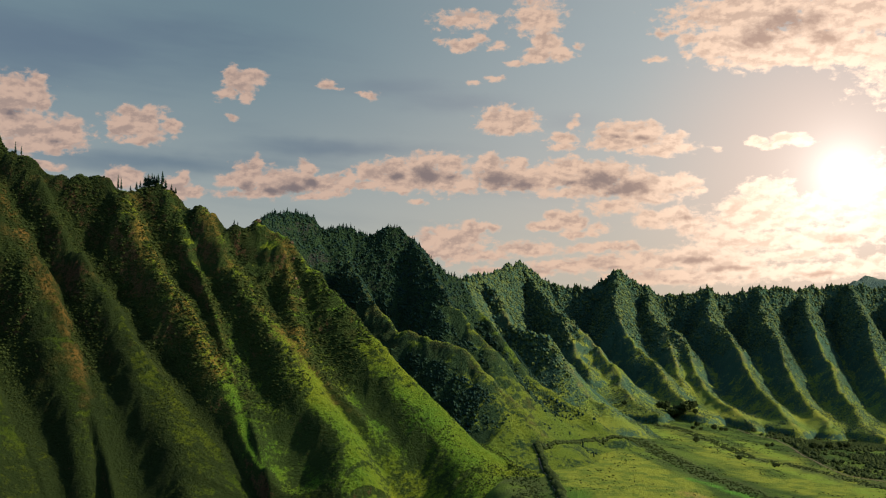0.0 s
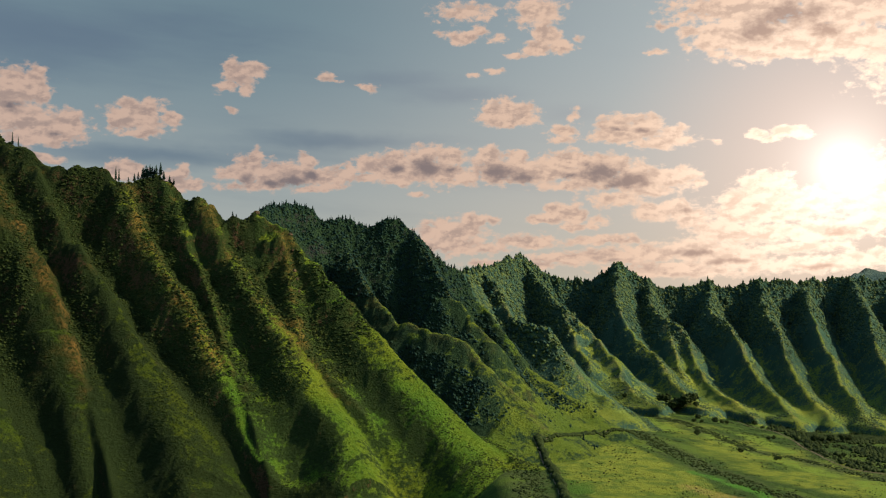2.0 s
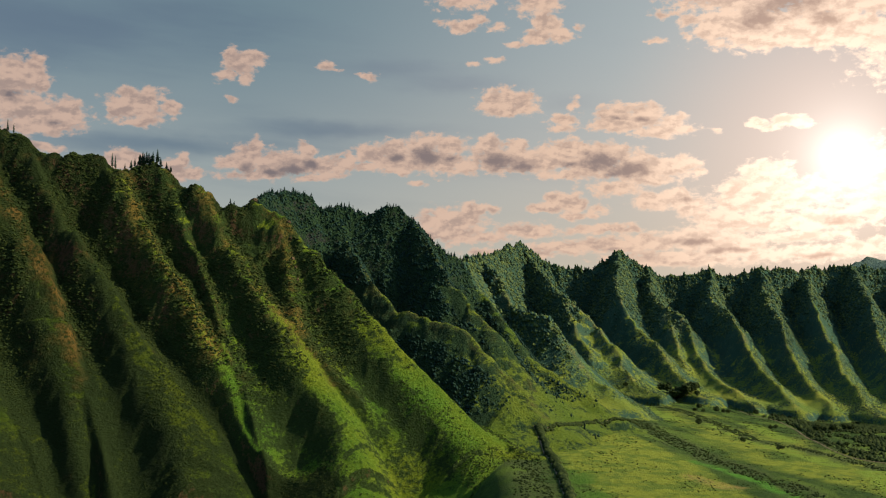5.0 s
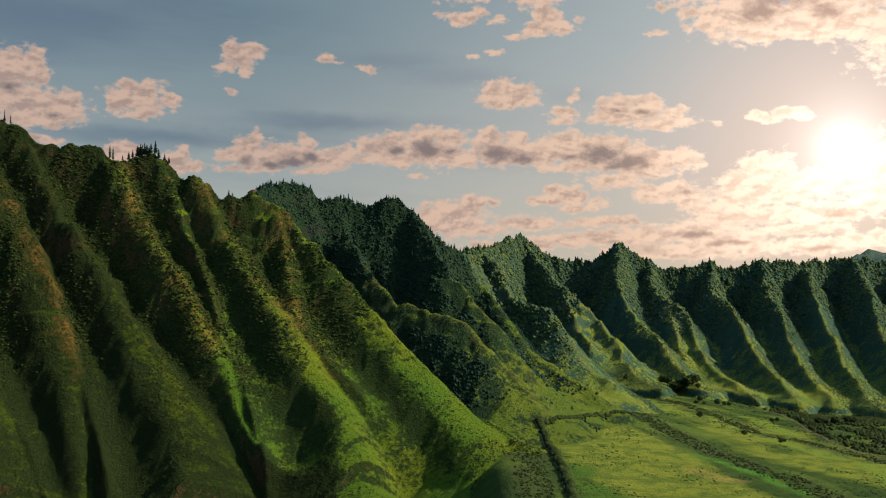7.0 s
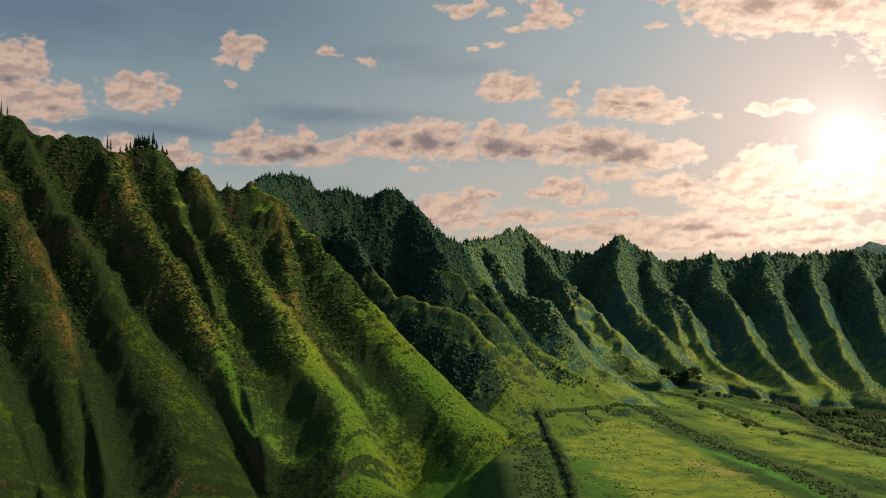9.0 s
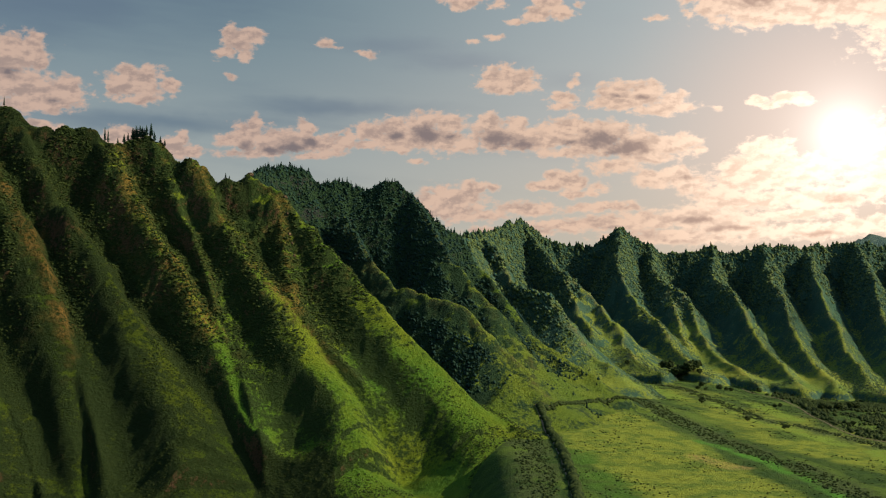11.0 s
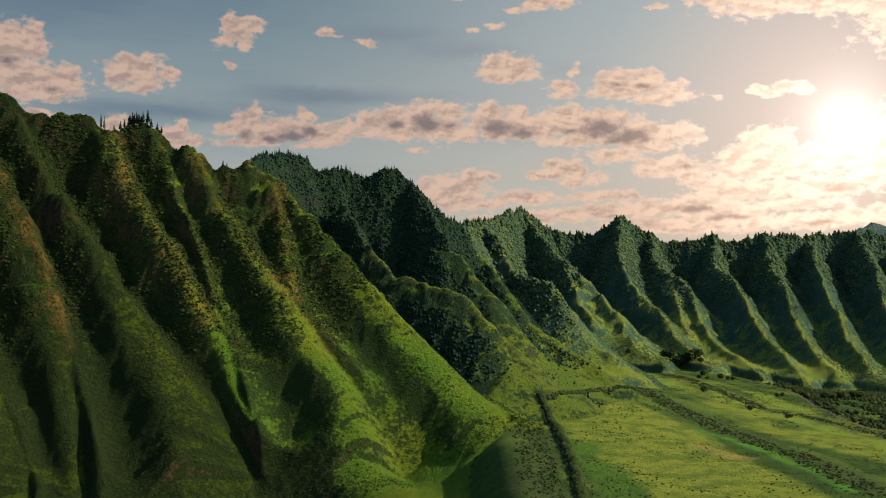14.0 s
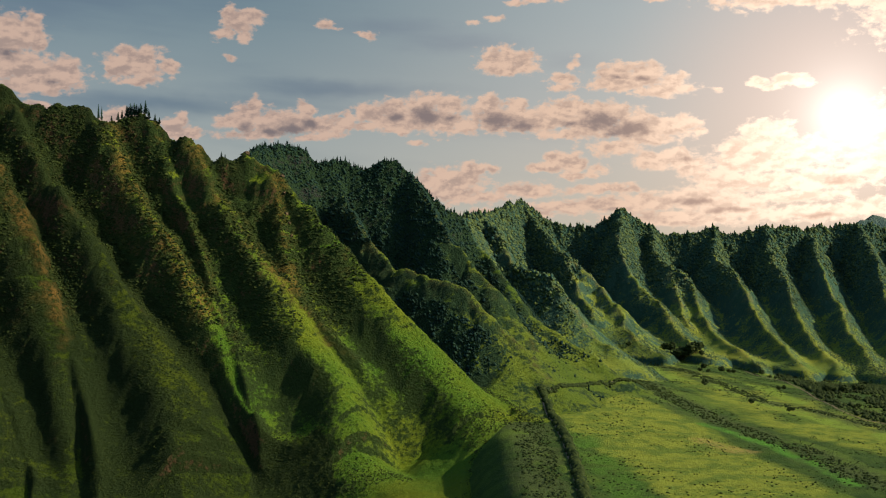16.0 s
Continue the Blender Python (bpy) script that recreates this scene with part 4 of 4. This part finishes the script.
xs, ys = along_crest("hill", 420, 4.0)
h = 2.0 + 4.0 * RNG.random(len(xs)) ** 1.6
tagged(new("crest_pines", scatter_mesh("crest_pines", spire(4, 5), xs, ys, h * 0.75, h, LEAF_HILL_DIMMED, 0.05)), "jagged row of dark pines along the wooded crest", "forest", kind="stuff")
xs, ys = along_crest("ridge_far", 900, 7.0)
h = 5.0 + 8.0 * RNG.random(len(xs)) ** 1.8
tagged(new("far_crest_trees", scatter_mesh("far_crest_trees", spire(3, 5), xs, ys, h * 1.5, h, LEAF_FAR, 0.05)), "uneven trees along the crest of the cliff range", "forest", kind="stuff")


def on_scrub(xs, ys):
    s = np.maximum.reduce([near_line(xs, ys, line, half * 0.8, 6.0) for line, half in SCRUB])
    return (grid_at(OWNER_GROUP, xs, ys) == 0) & (s * fbm(xs / 12, ys / 16, 231, 3) + 0.06 * RNG.standard_normal(len(xs)) > 0.33)


xs, ys = sow(60000, 40, 400, 640, 1700, on_scrub)
w = 0.4 + 0.85 * RNG.random(len(xs)) ** 2
tagged(new("valley_scrub", scatter_mesh("valley_scrub", (BLOB_V, BLOB_F), xs, ys, w, w * 0.75, LEAF_BUSH)),
       "low scrub along the ditches of the valley floor", "shrubs", kind="stuff")
xs, ys = sow(17000, 60, 420, 640, 1700, lambda a, b: (grid_at(OWNER_GROUP, a, b) == 0) & (fbm(a / 25, b / 25, 241, 3) > 0.52))
w = 0.25 + 0.6 * RNG.random(len(xs)) ** 2
tagged(new("pasture_tufts", scatter_mesh("pasture_tufts", (BLOB_V, BLOB_F), xs, ys, w, w * 0.7, LEAF_BUSH)),
       "scattered tufts and small bushes on the pasture", "shrubs", kind="stuff")


# the dirt track with its hedge, and the pale path under the cliffs
def ribbon(line, half, lift):
    pts = np.array(line, float)
    dist = np.concatenate([[0], np.cumsum(np.hypot(*np.diff(pts, axis=0).T))])
    s = np.arange(0, dist[-1], 4.0)
    cx, cy = np.interp(s, dist, pts[:, 0]), np.interp(s, dist, pts[:, 1])
    smooth = lambda a: np.convolve(np.pad(a, 4, mode="edge"), np.ones(9) / 9, "valid")
    cx, cy = smooth(cx), smooth(cy)
    tx, ty = np.gradient(cx), np.gradient(cy)
    norm = np.hypot(tx, ty)
    rows = []
    for k in (-1.0, -0.5, 0.0, 0.5, 1.0):
        wide = half * (1 + 0.25 * (fbm(s / 15 + 7 * k, s * 0, 251, 2) - 0.5))
        ex, ey = cx + k * wide * ty / norm, cy - k * wide * tx / norm
        rows.append(np.stack([ex, ey, land_height(ex, ey) + lift - 0.35 * abs(k)], -1))
    verts = np.stack(rows, 1)
    m = len(s)
    idx = np.arange(m * 5).reshape(m, 5)
    quads = np.stack([idx[:-1, :-1], idx[:-1, 1:], idx[1:, 1:], idx[1:, :-1]], -1).reshape(-1, 4)
    return verts.reshape(-1, 3), quads[:, ::-1], cx, cy


EARTH, _n, _s = material("dry_earth")
_p = _n.node("ShaderNodeNewGeometry").outputs["Position"]
_n.put(_s.inputs["Base Color"], _n.mix(_n.noise(_p, 0.5, 4.0), (0.075, 0.058, 0.034), (0.17, 0.13, 0.08)))
bump(_n, _s, _n.noise(_p, 1.5, 3.0), 0.6, 0.4)
for name, line, half, label in (("dirt_track", TRACK, 1.1, "pale dirt track beside a dark hedge"), ("dirt_track", TRACK_UP, 0.7, "overgrown earth track along the field's head"),
                                ("footpath", PATH, 0.9, "pale footpath along the foot of the cliffs")):
    v, q, _, _ = ribbon(line, half, 0.55)
    tagged(new(name, mesh_of(name, v, q, EARTH)), label, "path", kind="structure")


def hedge(line, offset, per_metre, size, label):
    _, _, cx, cy = ribbon(line, 1.0, 0.0)
    n = int(len(cx) * 4.0 * per_metre)
    s = RNG.uniform(0, len(cx) - 1.01, n)
    hx, hy = np.interp(s, np.arange(len(cx)), cx), np.interp(s, np.arange(len(cy)), cy)
    hx, hy = hx + offset + RNG.normal(0, 0.8, n), hy + RNG.normal(0, 0.8, n)
    w = RNG.uniform(0.6, 1.2, n) * size
    me = scatter_mesh("hedge", (BLOB_V, BLOB_F), hx, hy, w, w * RNG.uniform(0.8, 1.2, n), LEAF_BUSH)
    tagged(new("hedge", me), label, "hedge", kind="stuff")


hedge(TRACK, 2.6, 4.5, 2.3, "dark overgrown hedge beside the dirt track")
hedge(TRACK_UP, 0.8, 2.0, 1.4, "ragged hedge along the head of the field")


def limb_mesh(height, radius):
    """A tapered, slightly bent trunk."""
    v, f = [], []
    rings, sides = 6, 7
    for k in range(rings):
        u = k / (rings - 1)
        r = radius * (1.0 - 0.85 * u) * (1.35 if k == 0 else 1.0)
        for i in range(sides):
            a = 2 * math.pi * i / sides
            v.append((r * math.cos(a) + 0.02 * height * math.sin(2.5 * u), r * math.sin(a), u * height))
    for k in range(rings - 1):
        for i in range(sides):
            j = (i + 1) % sides
            f.append((k * sides + i, k * sides + j, (k + 1) * sides + j, (k + 1) * sides + i))
    return mesh_of("trunk", v, f, BARK)


def pine_crown(height, spread, seed):
    """Whorls of drooping, needled boughs round the trunk, thinning to the tip."""
    r = random.Random(seed)
    v, f = [], []
    whorls = 15
    for k in range(whorls):
        u = 0.14 + 0.84 * k / (whorls - 1)
        reach = spread * (1 - u) ** 0.8 * r.uniform(0.75, 1.15) + 0.12
        for i in range(7):
            a = 2 * math.pi * (i / 7 + r.random() * 0.12) + k
            long, z = reach * r.uniform(0.7, 1.2), u * height
            c, s = math.cos(a), math.sin(a)
            wide, rise = long * 0.34 + 0.12, long * 0.10
            b = len(v)
            v += [(0, 0, z + 0.05 * height), (c * long * 0.6 - s * wide, s * long * 0.6 + c * wide, z + rise),
                  (c * long, s * long, z - 0.10 * long + rise), (c * long * 0.6 + s * wide, s * long * 0.6 - c * wide, z + rise), (c * long * 0.5, s * long * 0.5, z - 0.035 * height)]
            f += [(b, b + 1, b + 2), (b, b + 2, b + 3), (b + 4, b + 2, b + 1), (b + 4, b + 3, b + 2), (b, b + 4, b + 1), (b, b + 3, b + 4)]
    b = len(v)
    v += [(0.16, 0, 0.93 * height), (-0.1, 0.14, 0.93 * height), (-0.1, -0.14, 0.93 * height), (0, 0, 1.03 * height)]
    f += [(b, b + 1, b + 3), (b + 1, b + 2, b + 3), (b + 2, b, b + 3)]
    return mesh_of("crown", v, f, LEAF_DARK, smooth=False)


def leafy_crown(height, spread, seed):
    """A broad crown of many small clumps with gaps."""
    r = np.random.default_rng(seed)
    n = 70
    d = r.standard_normal((n, 3))
    d /= np.linalg.norm(d, axis=1)[:, None]
    d *= r.uniform(0.35, 1.0, n)[:, None] ** 0.5
    c = d * np.array([spread, spread, height * 0.36]) * r.uniform(0.8, 1.15, n)[:, None] + np.array([0, 0, height * 0.62])
    size = r.uniform(0.16, 0.34, n) * spread
    v = BLOB_V[None] * size[:, None, None] * (1 + 0.25 * r.standard_normal((n, len(BLOB_V), 1))) * np.array([1, 1, 0.75]) + c[:, None]
    f = (BLOB_F[None] + (np.arange(n) * len(BLOB_V))[:, None, None]).reshape(-1, 3)
    return mesh_of("crown", v.reshape(-1, 3), f, LEAF_BUSH, smooth=False)


def tree(name, crown, height, spread, label, group, seed):
    top = empty(name, (0, 0, 0), label, "tree", group=group)
    for part_name, me in (("trunk", limb_mesh(height * (0.97 if name == "pine_tree" else 0.75), height * 0.022 + 0.06)), ("crown", crown(height, spread, seed))):
        part = new(part_name, me)
        part.parent = top
    return top


def stand(model, x, y, scale=1.0, first=False):
    m = Matrix.Translation((x, y, float(land_height(x, y)) - 0.3)) @ Matrix.Rotation(7.3 * x, 4, "Z")
    if first:
        model.matrix_basis = m
        return model
    return copy_thing(model, m)


RIDGE_LINE = NEAR_LINES[0][1]


def crest_y(x):
    """The highest ground near the main crest at this x."""
    y0 = float(np.interp(x, RIDGE_LINE[:, 0], RIDGE_LINE[:, 1]))
    ys = np.linspace(y0 - 9, y0 + 9, 37)
    return float(ys[np.argmax(land_height(np.full(37, x), ys))])


# pines on the crest: x along the crest and height
SKYLINE = [(-396, 12), (-390, 9), (-299, 13), (-294, 12), (-285, 5), (-282, 8.5), (-279, 7.5), (-275, 11), (-274, 10.5), (-272, 12), (-270, 10), (-268, 12.5), (-266, 11), (-264, 9), (-262, 10), (-259, 13), (-255, 9.5), (-250, 7), (-245, 6.5), (-188, 5), (-185, 3.5)]
for k, (x, tall) in enumerate(SKYLINE):
    slim = k in (2, 3) or k < 2
    stand(tree("pine_tree", pine_crown, tall, tall * (0.13 if slim else 0.24), "slender dark pine standing on the mountain crest" if slim else "bushy dark pine in a clump on the crest",
               "pines on the crest", 300 + k), x, crest_y(x), first=True)

# lone trees and a dark grove in the valley
GROVE = [(322, 1700, 15), (331, 1692, 17), (340, 1698, 18), (349, 1690, 17), (357, 1697, 16), (337, 1708, 16), (351, 1707, 15), (364, 1702, 13), (315, 1706, 12)]
for k, (x, y, tall) in enumerate(GROVE):
    stand(tree("grove_tree", leafy_crown, tall, tall * 0.5, "broad dark tree in a dense valley grove", "valley grove", 400 + k), x, y, first=True)
LONE = [(339, 1564, 8), (269, 1241, 7), (273, 1074, 5), (349, 1508, 8), (356, 1500, 6), (366, 1515, 6), (389, 1228, 8), (397, 1233, 7), (407, 1231, 9), (425, 1247, 9), (433, 1252, 8), (318, 1490, 6),
        (326, 1480, 5), (352, 1250, 5), (344, 1240, 5), (297, 1032, 4), (292, 1026, 4), (427, 1613, 8), (359, 1668, 8), (364, 1075, 4), (370, 1082, 5), (258, 1668, 7)]
for k, (x, y, tall) in enumerate(LONE):
    stand(tree("valley_tree", leafy_crown, tall, tall * 0.48, "small dark broadleaf tree on the valley floor", "valley trees", 500 + k), x, y, first=True)


# weathered rocks on the summit of the grassy spur and on its cliff edge
ROCK, _n, _s = material("weathered_rock")
_p = _n.node("ShaderNodeNewGeometry").outputs["Position"]
_n.put(_s.inputs["Base Color"], _n.mix(_n.step(_n.noise(_p, 0.7, 5.0, 0.65), 0.4, 0.62), (0.035, 0.026, 0.016), (0.095, 0.066, 0.034)))
bump(_n, _s, _n.noise(_p, 1.2, 5.0, 0.65), 0.8, 0.8)


def rock(x, y, size, seed):
    """An angular outcrop, broken into facets and half sunk in the slope."""
    bm = bmesh.new()
    bmesh.ops.create_icosphere(bm, subdivisions=3, radius=1.0)
    for v in bm.verts:
        q = v.co * 1.3 + Vector((seed, 2.0 * seed, 0))
        v.co *= 1.0 + 0.45 * noise.noise(q) + 0.22 * noise.noise(q * 2.7) - 0.25 * abs(noise.noise(q * 1.7))
        v.co.x *= 1.15
        v.co.z *= 0.85
    me = bpy.data.meshes.new("rock_outcrop")
    bm.to_mesh(me)
    bm.free()
    me.materials.append(ROCK)
    ob = new("rock_outcrop", me)
    ob.matrix_basis = Matrix.Translation((x, y, float(land_height(x, y)) - 0.15 * size)) @ Matrix.Rotation(seed, 4, "Z") @ Matrix.Diagonal((size, size, size, 1))
    return tagged(ob, "weathered brown rock outcrop on the grassy crest", "rock", "crest rocks")


for k, (x, y, size) in enumerate([(-168, 1040, 2.6), (-163, 1041, 1.9), (-172, 1043, 2.0), (-158, 1043, 1.4), (-136, 1027, 1.8), (-133, 1019, 1.5), (-130, 1010, 1.9), (-127, 1003, 1.4), (-124, 996, 1.6)]):
    rock(x, y, size, 1.7 * k + 0.3)
